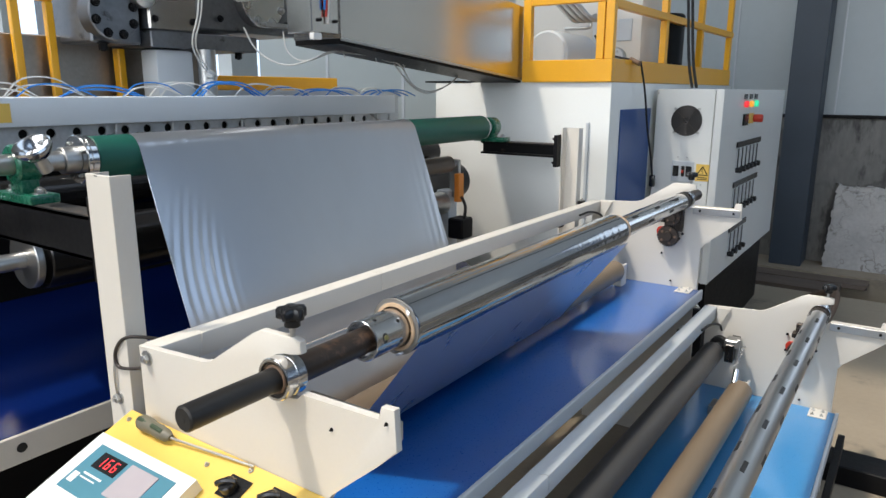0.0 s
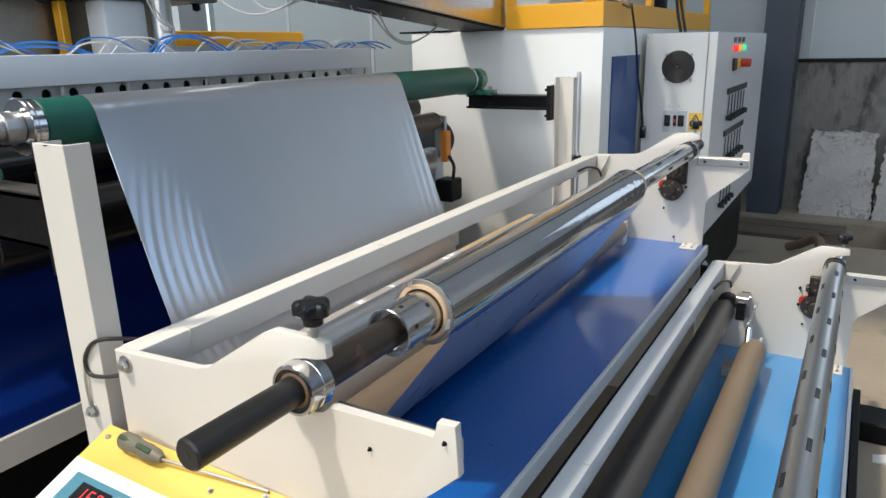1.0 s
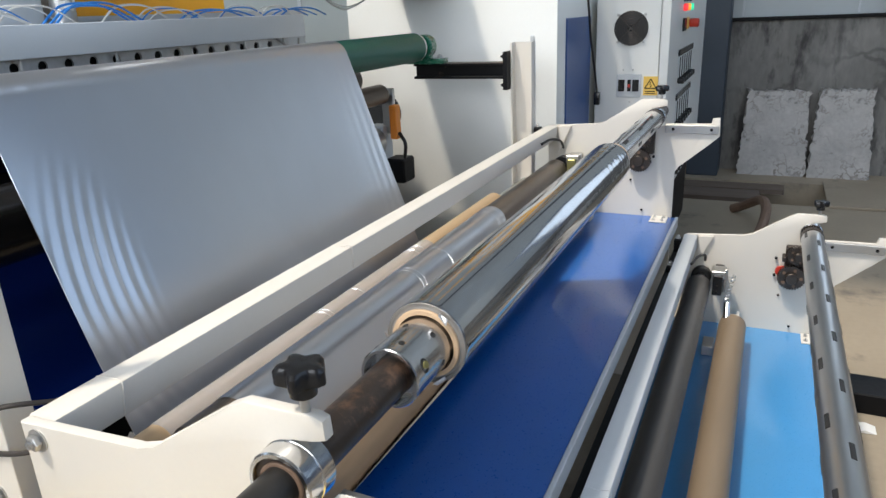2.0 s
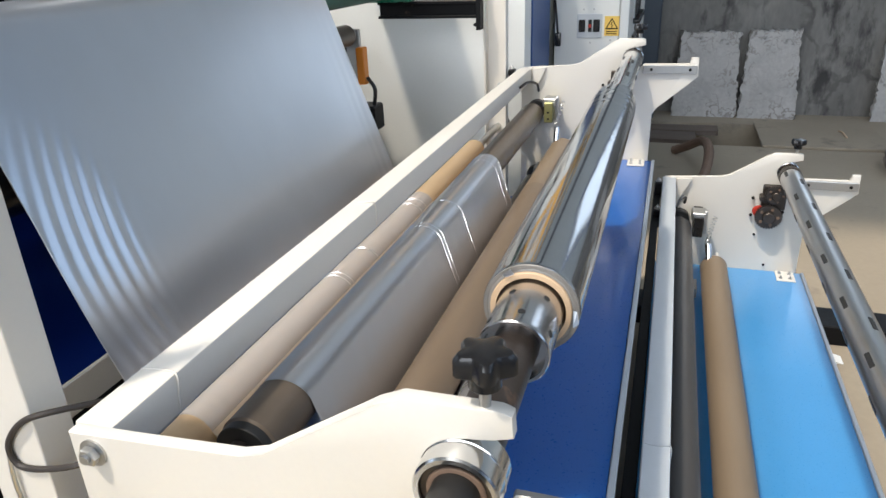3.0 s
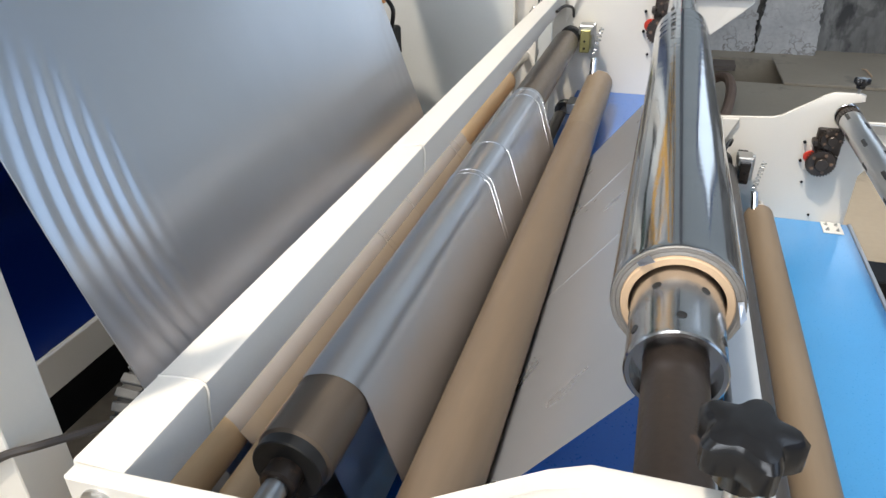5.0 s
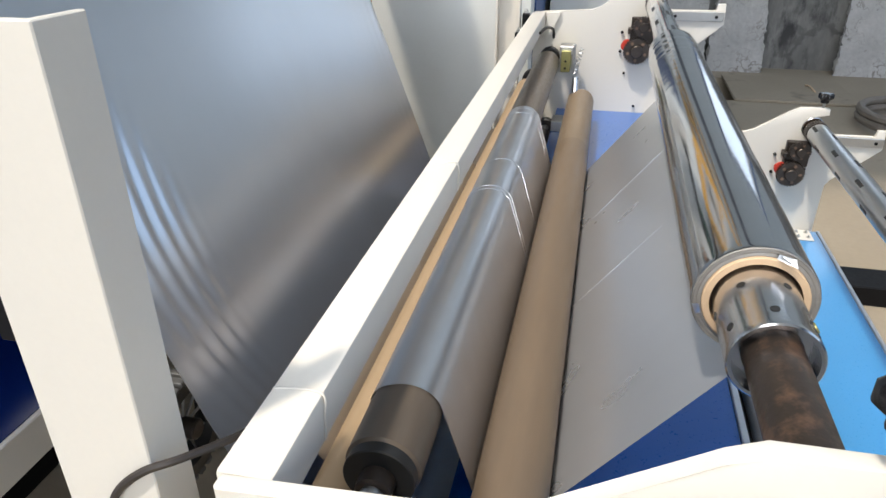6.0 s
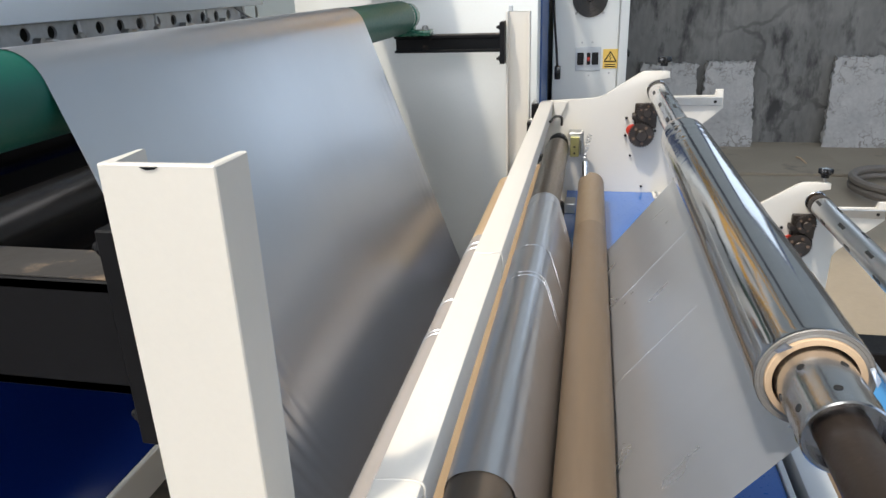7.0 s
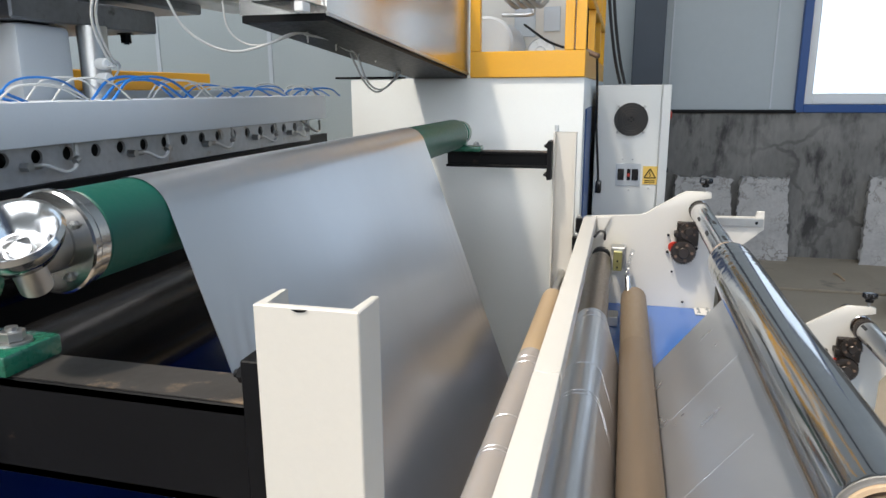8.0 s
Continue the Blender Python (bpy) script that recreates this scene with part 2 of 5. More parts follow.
def cyl(bm, a, b, r, seg=40, chamfer=0.0, r2=None):
    h, r2 = (Vector(b) - Vector(a)).length, r if r2 is None else r2
    c = min(chamfer, h / 3)
    rings = [(0, r - c), (c, r), (h - c, r2), (h, r2 - c)] if c else [(0, r), (h, r2)]
    loops = lathe(bm, a, b, rings, seg)
    bm.faces.new(list(reversed(loops[0])))
    bm.faces.new(loops[-1])
    return bm


def pipe(bm, a, b, r_out, r_in, seg=40, c=0.001):
    h = (Vector(b) - Vector(a)).length
    lathe(bm, a, b, [(0, r_in), (0, r_out - c), (c, r_out), (h - c, r_out), (h, r_out - c), (h, r_in), (0, r_in)], seg)
    return bm


def prism(bm, profile, y0, y1, bevel=0.0):
    """A plate: an outline in x and z, from y0 to y1."""
    front = [bm.verts.new((x, y0, z)) for x, z in profile]
    back = [bm.verts.new((x, y1, z)) for x, z in profile]
    f1, f2 = bm.faces.new(front), bm.faces.new(list(reversed(back)))
    n = len(profile)
    for k in range(n):
        bm.faces.new((front[k], back[k], back[(k + 1) % n], front[(k + 1) % n]))
    if bevel:
        bmesh.ops.bevel(bm, geom=list(f1.edges) + list(f2.edges), offset=bevel, segments=2, affect="EDGES", profile=0.5)
    return bm


def hexbolt(bm, a, d, r=0.008, h=0.006, washer=True):
    """A bolt head on the surface at a, standing out along d."""
    a, d = Vector(a), Vector(d).normalized()
    if washer:
        cyl(bm, a, a + d * 0.002, r * 1.45, 20)
        a = a + d * 0.002
    cyl(bm, a, a + d * h, r, 6, 0.001)
    cyl(bm, a + d * h, a + d * (h + 0.003), r * 0.5, 10)
    return bm


def tube(bm, points, r, seg=8, steps=6):
    """A round cable through the points."""
    p = [Vector(q) for q in points]
    p = [p[0] * 2 - p[1]] + p + [p[-1] * 2 - p[-2]]
    path = []
    for k in range(1, len(p) - 2):
        for s in range(steps):
            t = s / steps
            path.append(0.5 * (2 * p[k] + (p[k + 1] - p[k - 1]) * t + (2 * p[k - 1] - 5 * p[k] + 4 * p[k + 1] - p[k + 2]) * t * t + (3 * p[k] - p[k - 1] - 3 * p[k + 1] + p[k + 2]) * t ** 3))
    path.append(p[-2])
    loops, side = [], None
    for k, c in enumerate(path):
        d = (path[min(k + 1, len(path) - 1)] - path[max(k - 1, 0)]).normalized()
        if side is None:
            side = d.orthogonal().normalized()
        side = (side - d * side.dot(d)).normalized()
        up = d.cross(side)
        loops.append([bm.verts.new(c + r * (side * math.cos(j * math.tau / seg) + up * math.sin(j * math.tau / seg))) for j in range(seg)])
    for a, b in zip(loops, loops[1:]):
        for j in range(seg):
            bm.faces.new((a[j], a[(j + 1) % seg], b[(j + 1) % seg], b[j]))
    bm.faces.new(list(reversed(loops[0])))
    bm.faces.new(loops[-1])
    return bm


def B():
    return bmesh.new()


def world_at(ob):
    return Vector(ob.location) + (world_at(ob.parent) if ob.parent else Vector())


def link(name, bm, material, at, parent=None, smooth=35):
    bmesh.ops.recalc_face_normals(bm, faces=bm.faces)
    bmesh.ops.translate(bm, verts=bm.verts, vec=-Vector(at))
    me = bpy.data.meshes.new(name)
    bm.to_mesh(me)
    bm.free()
    if smooth:
        me.polygons.foreach_set("use_smooth", [True] * len(me.polygons))
        me.set_sharp_from_angle(angle=radians(smooth))
    me.materials.append(material)
    ob = new(name, me)
    if parent:
        ob.parent = parent
        ob.location = Vector(at) - world_at(parent)
    else:
        ob.location = at
    return ob


def part(name, bm, material, parent, label="", at=None, smooth=35):
    return tagged(link(name, bm, material, world_at(parent) if at is None else at, parent, smooth), label)


def thing(name, at, label, category, group="", kind=""):
    ob = new(name)
    ob.empty_display_size = 0.1
    ob.location = at
    return tagged(ob, label, category, group, kind)


def solid(name, bm, material, at, label="", category="", group="", kind="", smooth=35):
    return tagged(link(name, bm, material, at, None, smooth), label, category, group, kind)


SPINS = []


def spins(ob, degrees_per_second, start=0.0):
    """Notes a thing or part that turns about its own y axis."""
    SPINS.append((ob, degrees_per_second, start))
    return ob


# ---- hall ----
def hall():
    X0, X1, Y0, Y1, Z1 = -7.0, 5.0, -6.0, 6.0, 6.5
    tx0, tx1, ty0, ty1 = -1.9, 0.40, 5.0, 5.62
    bm = B()
    for x0, x1, y0, y1 in ((X0 - 0.3, X1 + 0.3, Y0 - 0.3, ty0), (X0 - 0.3, X1 + 0.3, ty1, Y1 + 0.3), (X0 - 0.3, tx0, ty0, ty1), (tx1, X1 + 0.3, ty0, ty1)):
        box(bm, x0, x1, y0, y1, FLOOR - 0.3, FLOOR)
    box(bm, tx0, tx1, ty0, ty1, FLOOR - 0.3, FLOOR - 0.24)
    solid("floor", bm, FLOORM, (0, 0, FLOOR), "dusty grey-brown concrete factory floor", "floor", kind="structure")
    # north wall: a concrete plinth, then pale sheets with a window
    wx0, wx1, wz0, wz1 = 0.432, 1.42, 1.232, 2.55
    wall = thing("wall_north", (0, Y1, FLOOR), "stained concrete plinth below pale metal wall sheets", "wall", kind="structure")
    part("plinth", box(B(), X0, X1, Y1, Y1 + 0.3, FLOOR, 1.172), CONC, wall, "dark stained concrete plinth")
    bm = B()
    for x0, x1, z0, z1 in ((X0, wx0, 1.172, Z1), (wx1, X1, 1.172, Z1), (wx0, wx1, 1.172, wz0), (wx0, wx1, wz1, Z1)):
        box(bm, x0, x1, Y1 + 0.04, Y1 + 0.25, z0, z1)
    part("sheet_cladding", bm, PANELW, wall, "pale blue-grey sheet cladding")
    part("ledge", box(B(), X0, wx0 - 0.05, Y1 - 0.02, Y1 + 0.05, 1.167, 1.192, 0.004), BLACKS, wall, "dark dusty ledge")
    bm = B()
    for k in range(9):
        x = -5.8 + k * 0.75
        if x < wx0 - 0.1:
            box(bm, x, x + 0.012, Y1 + 0.03, Y1 + 0.045, 1.20, Z1)
    part("sheet_seam", bm, GREYP, wall)
    win = thing("window_1", (0.92, Y1, wz0), "blue-framed window with white sashes", "window", kind="structure")
    bm = B()
    for x0, x1, z0, z1 in ((wx0 - 0.06, wx0, wz0 - 0.06, wz1 + 0.06), (wx1, wx1 + 0.06, wz0 - 0.06, wz1 + 0.06), (wx0, wx1, wz0 - 0.06, wz0), (wx0, wx1, wz1, wz1 + 0.06)):
        box(bm, x0, x1, Y1 - 0.01, Y1 + 0.2, z0, z1, 0.004)
    part("window_frame", bm, BLUEF, win, "blue painted window frame")
    bm = B()
    for x0, x1, z0, z1 in ((wx0, wx0 + 0.07, wz0, wz1), (wx1 - 0.07, wx1, wz0, wz1), (wx0 + 0.07, wx1 - 0.07, wz0, wz0 + 0.08), (wx0 + 0.07, wx1 - 0.07, wz1 - 0.08, wz1)):
        box(bm, x0, x1, Y1 + 0.06, Y1 + 0.11, z0, z1, 0.006)
    part("sash", bm, WHITEPL, win, "white plastic sash")
    bm = box(B(), X0 - 3, X1 + 3, Y1 + 6.0, Y1 + 6.1, -1, 9)
    solid("backdrop", bm, mat("bright_overcast_sky", (0.74, 0.86, 1.0), 0.9, var=0.08, scale=0.7, bump=0, emit=0.72), (0, Y1 + 6, 0), "bright hazy sky outside the windows", "sky", kind="structure")
    bm = box(B(), X0 - 6.1, X0 - 6.0, Y0 - 4, Y1 + 5.9, -1, 9)
    solid("backdrop", bm, bpy.data.materials["bright_overcast_sky"], (X0 - 6, 0, 0), "bright hazy sky outside the windows", "sky", kind="structure")
    # the other walls, with window bands; east and south are unseen additions
    def band(name, label, along, at, lo, hi, thick, w0, w1, z0, z1):
        bm = B()
        spans = ((lo, hi, FLOOR, z0), (lo, hi, z1, Z1), (lo, w0, z0, z1), (w1, hi, z0, z1))
        for a, b, c, d in spans:
            if along == "y":
                box(bm, *sorted((at, at + thick)), a, b, c, d)
            else:
                box(bm, a, b, *sorted((at, at + thick)), c, d)
        n = 7
        for k in range(1, n):
            a = w0 + (w1 - w0) * k / n
            if along == "y":
                box(bm, *sorted((at + thick * 0.3, at + thick * 0.6)), a - 0.05, a + 0.05, z0, z1)
            else:
                box(bm, a - 0.05, a + 0.05, *sorted((at + thick * 0.3, at + thick * 0.6)), z0, z1)
        solid(name, bm, DARKW if name == "wall_east" else PANELW, (0, 0, FLOOR), label, "wall", kind="structure")
    band("wall_east", "unseen dark blue-grey wall added to darken the film's reflection, with window openings", "y", X1, Y0, Y1, 0.25, -3.0, 5.0, 1.9, 4.5)
    band("wall_west", "pale sheet wall with a band of windows", "y", X0, Y0, Y1, -0.25, -3.0, 5.6, 1.5, 4.2)
    band("wall_south", "pale sheet wall with a band of windows", "x", Y0, X0, X1, -0.25, -5.0, 3.0, 1.9, 4.5)
    bm = B()
    # unseen roof openings: g shapes the sunlit area, e takes the film's fill lamp
    g, e = (-4.3, -0.95, -3.3, 0.9), (0.9, 3.9, -1.5, 4.5)
    for x0, x1, y0, y1 in ((X0, g[0], Y0, Y1), (g[1], e[0], Y0, Y1), (g[0], g[1], Y0, g[2]), (g[0], g[1], g[3], Y1), (e[1], X1, Y0, Y1), (e[0], e[1], Y0, e[2]), (e[0], e[1], e[3], Y1)):
        box(bm, x0, x1, y0, y1, Z1, Z1 + 0.2)
    solid("ceiling", bm, ROOFM, (0, 0, Z1), "unseen grey roof sheeting with openings added for sun and fill", "ceiling", kind="structure")
    bm = box(B(), -0.838, -0.612, Y1 - 0.28, Y1 - 0.005, FLOOR, Z1, 0.006)
    solid("steel_column", bm, COLM, (-0.73, Y1 - 0.14, FLOOR), "dark blue-grey steel column against the wall", "column", kind="structure")


hall()


# ---- winders ----
AX, AZ = -0.632, 0.984      # the winding shaft's axis
TURN_RATE = 176.0           # its degrees a second


def arc(cx, cz, r, a0, a1, n=12):
    return [(cx + r * math.cos(radians(a0 + (a1 - a0) * k / n)), cz + r * math.sin(radians(a0 + (a1 - a0) * k / n))) for k in range(n + 1)]


def gear(bm, c, axis_len, r, teeth, depth=0.004, bore=0.0):
    n = teeth * 4
    rows = []
    for y in (c[1], c[1] + axis_len):
        rows.append([bm.verts.new((c[0] + (r if k % 4 in (1, 2) else r - depth) * math.cos(k * math.tau / n), y, c[2] + (r if k % 4 in (1, 2) else r - depth) * math.sin(k * math.tau / n))) for k in range(n)])
    for k in range(n):
        bm.faces.new((rows[0][k], rows[1][k], rows[1][(k + 1) % n], rows[0][(k + 1) % n]))
    bm.faces.new(list(reversed(rows[0])))
    bm.faces.new(rows[1])
    return bm


def star_knob(bm, c, r=0.021, h=0.018):
    n, layers = 40, ((0, 0.78), (0.15, 1.0), (0.75, 1.0), (0.95, 0.86), (1.0, 0.6))
    loops = []
    for f, s in layers:
        loops.append([bm.verts.new((c[0] + s * r * (0.86 + 0.16 * math.cos(5 * k * math.tau / n)) * math.cos(k * math.tau / n), c[1] + s * r * (0.86 + 0.16 * math.cos(5 * k * math.tau / n)) * math.sin(k * math.tau / n), c[2] + f * h)) for k in range(n)])
    for p, q in zip(loops, loops[1:]):
        for k in range(n):
            bm.faces.new((p[k], p[(k + 1) % n], q[(k + 1) % n], q[k]))
    bm.faces.new(list(reversed(loops[0])))
    bm.faces.new(loops[-1])
    cyl(bm, (c[0], c[1], c[2] - 0.010), c, 0.011, 24, 0.001)
    return bm


def spring(bm, a, b, r=0.006, turns=9, wire=0.0013):
    a, b = Vector(a), Vector(b)
    q = (b - a).to_track_quat("Z", "Y").to_matrix()
    h = (b - a).length
    n = turns * 8
    tube(bm, [a + q @ Vector((r * math.cos(k * math.tau / 8), r * math.sin(k * math.tau / 8), h * k / n)) for k in range(n + 1)], wire, 5, 1)
    return bm


def side_plate_outline(ox, oz):
    pts = [(-0.980, 0.951), (-0.812, 0.961), (-0.790, 0.966), (-0.692, 1.032), (-0.674, 1.041), (-0.606, 1.042), (-0.598, 1.039), (-0.597, 1.022), (-0.610, 1.019)]
    pts += arc(AX, AZ, 0.0325, 78, 300, 14)
    pts += [(-0.606, 0.955), (-0.598, 0.966), (-0.464, 0.966), (-0.461, 0.985), (-0.440, 0.986), (-0.437, 0.930), (-0.470, 0.900), (-0.552, 0.832), (-0.565, 0.812)]
    pts = [(x + ox, z + oz) for x, z in pts]
    return pts + [(-0.565 + ox, FLOOR), (-0.980 + ox, FLOOR)]


def winder(ox, oy, oz, label, running):
    """One winding station; its rollers lie along y."""
    yn, yf = 0.543 + oy, 2.445 + oy
    def P(x, y, z):
        return (x + ox, y + oy, z + oz)
    def bx(bm, x0, x1, y0, y1, z0, z1, bevel=0.0, seg=1):
        return box(bm, x0 + ox, x1 + ox, y0 + oy, y1 + oy, z0 + oz, z1 + oz, bevel, seg)
    w = thing("film_winder", P(-0.77, 1.5, FLOOR - oz), label, "winding machine", "winding stations")
    near = part("side_plate", prism(B(), side_plate_outline(ox, oz), yn, yn + 0.012, 0.0015), CREAM, w, "cream painted steel side plate")
    far = part("side_plate", prism(B(), side_plate_outline(ox, oz), yf, yf + 0.012, 0.0015), CREAM, w, "cream painted steel side plate")
    # grey on the empty station's beam stands in for shade on the cream paint
    beam = part("beam", bx(B(), -0.986, -0.946, 0.5555, 2.4445, 0.908, 0.951, 0.003, 2), CREAM if running else GREYP, w, "square tube beam with weld marks")
    part("weld_bead", tube(B(), [P(-0.985, 0.64, 0.9505), P(-0.965, 0.643, 0.951), P(-0.9455, 0.641, 0.9505), P(-0.9452, 0.639, 0.93), P(-0.945, 0.636, 0.912)], 0.0011, 6, 4), CREAM if running else GREYP, beam)
    part("weld_bead", tube(B(), [P(-0.985, 1.13, 0.9505), P(-0.965, 1.127, 0.951), P(-0.9455, 1.13, 0.9505), P(-0.9452, 1.13, 0.912)], 0.0010, 6, 4), CREAM if running else GREYP, beam)
    # gusset at the far end of the beam
    part("gusset", prism(B(), [(-0.942 + ox, 0.949 + oz), (-0.900 + ox, 0.952 + oz), (-0.942 + ox, 0.86 + oz)], 2.434 + oy, 2.4445 + oy), CREAM, w)
    tray = part("tray", bx(B(), -0.893 if running else -1.00, -0.552, 0.5555, 2.4445, 0.652, 0.660, 0.001), BLUEP if running else SUNBLUE, w, "blue painted sheet tray, scuffed" if running else "blue sheet tray, colour lightened for sunlight")
    if running:
        part("lower_tray", bx(B(), -1.10, -0.897, 0.5555, 2.4445, 0.50, 0.508, 0.001), BLUEP, w, "lower blue sheet under the rollers")
    part("tray_lip", bx(B(), -0.5515, -0.542, 0.5555, 2.4445, 0.628, 0.664, 0.0015), GREYP, w, "light grey steel edge")
    part("tray_rail", bx(B(), -0.535, -0.515, 0.5555, 2.43, 0.56, 0.60, 0.002), BLACKS, w)
    for y in (2.372, 0.60):
        br = part("tray_bracket", bx(B(), -0.625, -0.572, y, y + 0.07, 0.6605, 0.664, 0.001), CREAM, w, "small cream angle bracket with bolts")
        for x in (-0.613, -0.586):
            for dy in (0.018, 0.052):
                part("bolt", hexbolt(B(), P(x, y + dy, 0.664), (0, 0, 1), 0.004, 0.003), STEEL, br)
    # support bars for the bearings
    for y in (0.5555, 2.436):
        bar = part("support_bar", bx(B(), -0.600, -0.442, y, y + 0.0085, 0.938, 0.964, 0.0015), STEEL, w, "flat steel bearing bar")
        for x in (-0.575, -0.462):
            d = 1 if y < 1 else -1
            part("bolt", hexbolt(B(), P(x, y + (0.0085 if d > 0 else 0), 0.951), (0, d, 0), 0.005, 0.003, False), BLACKS, bar)
    # clamp screws with star knobs
    for y in (0.549, 2.451):
        st = part("clamp_screw", cyl(B(), P(-0.617, y, 1.034), P(-0.617, y, 1.064), 0.004, 16), STEEL, w)
        part("star_knob", star_knob(B(), P(-0.617, y, 1.066)), BLACKPL, w, "black star-shaped plastic knob")
    # bolts on the plate's outside
    part("bolt", hexbolt(B(), P(-0.957, 0.543, 0.934), (0, -1, 0), 0.009, 0.007), STEEL, near)
    part("bolt", hexbolt(B(), P(-0.957, 2.457, 0.934), (0, 1, 0), 0.009, 0.007), STEEL, far)
    part("screw", hexbolt(B(), P(-0.452, 0.543, 0.965), (0, -1, 0), 0.003, 0.001, False), BLACKS, near)
    part("screw", hexbolt(B(), P(-0.545, 0.543, 0.930), (0, -1, 0), 0.003, 0.001, False), BLACKS, near)
    for x, z in ((-0.70, 0.78), (-0.66, 0.68)):
        part("screw", hexbolt(B(), P(x, 2.4445, z), (0, -1, 0), 0.004, 0.004, False), BLACKS, far)
    # bearings, outer races stand still
    for y0, y1 in ((0.524, 0.560), (2.440, 2.470)):
        bm = B()
        h = y1 - y0
        lathe(bm, P(AX, y0, AZ), P(AX, y1, AZ), [(0, 0.0258), (0, 0.0290), (0.0015, 0.0304), (h * 0.46, 0.0304), (h * 0.48, 0.0292), (h * 0.52, 0.0292), (h * 0.54, 0.0304), (h - 0.0015, 0.0304), (h, 0.0290), (h, 0.0258), (0, 0.0258)], 48)
        be = part("bearing", bm, CHROME, w, "polished steel ball bearing")
        part("seal", pipe(B(), P(AX, y0 + 0.004, AZ), P(AX, y1 - 0.004, AZ), 0.0262, 0.0206, 40), GEARM, be)
        part("inner_ring", pipe(B(), P(AX, y0 + 0.002, AZ), P(AX, y1 - 0.002, AZ), 0.0208, 0.0172, 40), HOSE, be, "rust-stained inner ring")
    # rollers
    kinds = [("guide_roller", -1.048, 0.768, 0.030, TANL if running else TAN, 1), ("rubber_roller", -0.925, 0.822, 0.0354, RUBBER if running else DARKRUB, 1), ("guide_roller", -0.818, 0.7265, 0.0379, TAN, -1), ("guide_roller", -1.068, 0.585, 0.030, RUBBER, -1), ("guide_roller", -0.925, 0.600, 0.024, RUBBER, -1), ("bare_roller", -0.975, 0.752, 0.033, BARET, 1)]
    if not running:
        kinds = [k for k in kinds[:3] if k[1] > -1.0]
    for name, x, z, r, m, sense in kinds:
        y0, y1 = (0.700, 2.345) if m in (RUBBER, DARKRUB) else (0.60, 2.29 if x > -0.9 else 2.30 if x > -1.0 else 2.10)
        guide = x > -0.9
        at = P(x, 0, z)
        ro = part(name, cyl(B(), P(x, y0, z), P(x, y1, z), r, 56, 0.003), m, w, "brown-grey rubber covered roller" if m is RUBBER else "dark grey rubber covered roller" if m is DARKRUB else "tan paper-covered roller", at=at)
        part("journal", cyl(B(), P(x, 0.556, z), P(x, y0 + 0.004, z), 0.011, 24), STEEL if running else SHAFT, ro, at=at)
        part("journal", cyl(B(), P(x, y1 - 0.004, z), P(x, 2.335 if guide else 2.4445, z), 0.011, 24), STEEL, ro, at=at)
        bm = pipe(B(), P(x, y0 - 0.012, z), P(x, y0 + 0.001, z), r * 0.93, 0.014, 40)
        part("end_cap", bm, BLACKR, ro, at=at)
        bm = cyl(B(), P(x, y0 - 0.03, z), P(x, y0 - 0.008, z), 0.0165, 24, 0.002)
        hexbolt(bm, P(x + 0.006, y0 - 0.02, z + 0.0155), (0.35, 0, 1), 0.003, 0.003, False)
        part("collar", bm, SHAFT, ro, at=at)
        if running and m is TAN:
            part("sleeve", cyl(B(), P(x, y0 + 0.002, z), P(x, 1.84, z), r + 0.0010, 56, 0.0006), SLEEVE, ro, "brown worn paper sleeve", at=at)
        if running:
            spins(ro, -sense * TURN_RATE * 0.053 / r)
        if guide:
            arm = box(B(), x - 0.016 + ox, x + 0.016 + ox, 2.322 + oy, 2.332 + oy, 0.660 + oz, z + 0.020 + oz, 0.002)
            part("bearing_arm", box(arm, x + 0.008 + ox, x + 0.016 + ox, 2.3325 + oy, 2.372 + oy, 0.660 + oz, z + 0.014 + oz, 0.002), CREAM, w, "small cream bearing arm")
            continue
        part("bearing_flange", pipe(B(), P(x, 2.418, z), P(x, 2.4445, z), 0.030, 0.012, 32, 0.003), BLACKR, w)
    # tension bracket, pin and spring beside the far end of the rubber roller
    br = part("tension_bracket", bx(B(), -0.885, -0.858, 2.33, 2.44, 0.800, 0.862, 0.002), ZINCY if running else DARKM, w, "yellow zinc bracket with screws" if running else "dark steel bracket with screws")
    bm = B()
    bx(bm, -0.892, -0.850, 2.345, 2.40, 0.846, 0.872, 0.003)
    bx(bm, -0.856, -0.846, 2.36, 2.375, 0.80, 0.875, 0.002)
    part("clamp", bm, STEEL, br)
    for z in (0.812, 0.832):
        part("screw", hexbolt(B(), P(-0.872, 2.33, z), (0, -1, 0), 0.0035, 0.003, False), BLACKS, br)
    part("tension_spring", spring(B(), P(-0.845, 2.30, 0.792), P(-0.826, 2.33, 0.872), 0.006), STEEL, w, "small coil spring")
    part("pin", cyl(B(), P(-0.834, 2.262, 0.741), P(-0.838, 2.31, 0.790), 0.010, 16, 0.002), CHROME, w)
    part("stop_plate", bx(B(), -0.893, -0.862, 2.20, 2.27, 0.6605, 0.690, 0.002), STEEL, w, "scratched steel plate")
    for x, y, z in ((-0.995, 2.36, 0.935), (-0.992, 2.17, 0.915)):
        cl = part("rail_clamp", bx(B(), x - 0.012, x + 0.0085, y, y + 0.030, z - 0.030, z + 0.022, 0.003), BLACKS, w, "small black rail clamp")
        part("bolt", hexbolt(B(), P(x - 0.002, y + 0.015, z + 0.022), (0, 0, 1), 0.006, 0.006), STEEL, cl)
    part("cable", tube(B(), [P(-0.942, 2.24, 0.925), P(-0.93, 2.30, 0.930), P(-0.915, 2.36, 0.915), P(-0.915, 2.40, 0.885)], 0.004, 8), CABLEK, w)
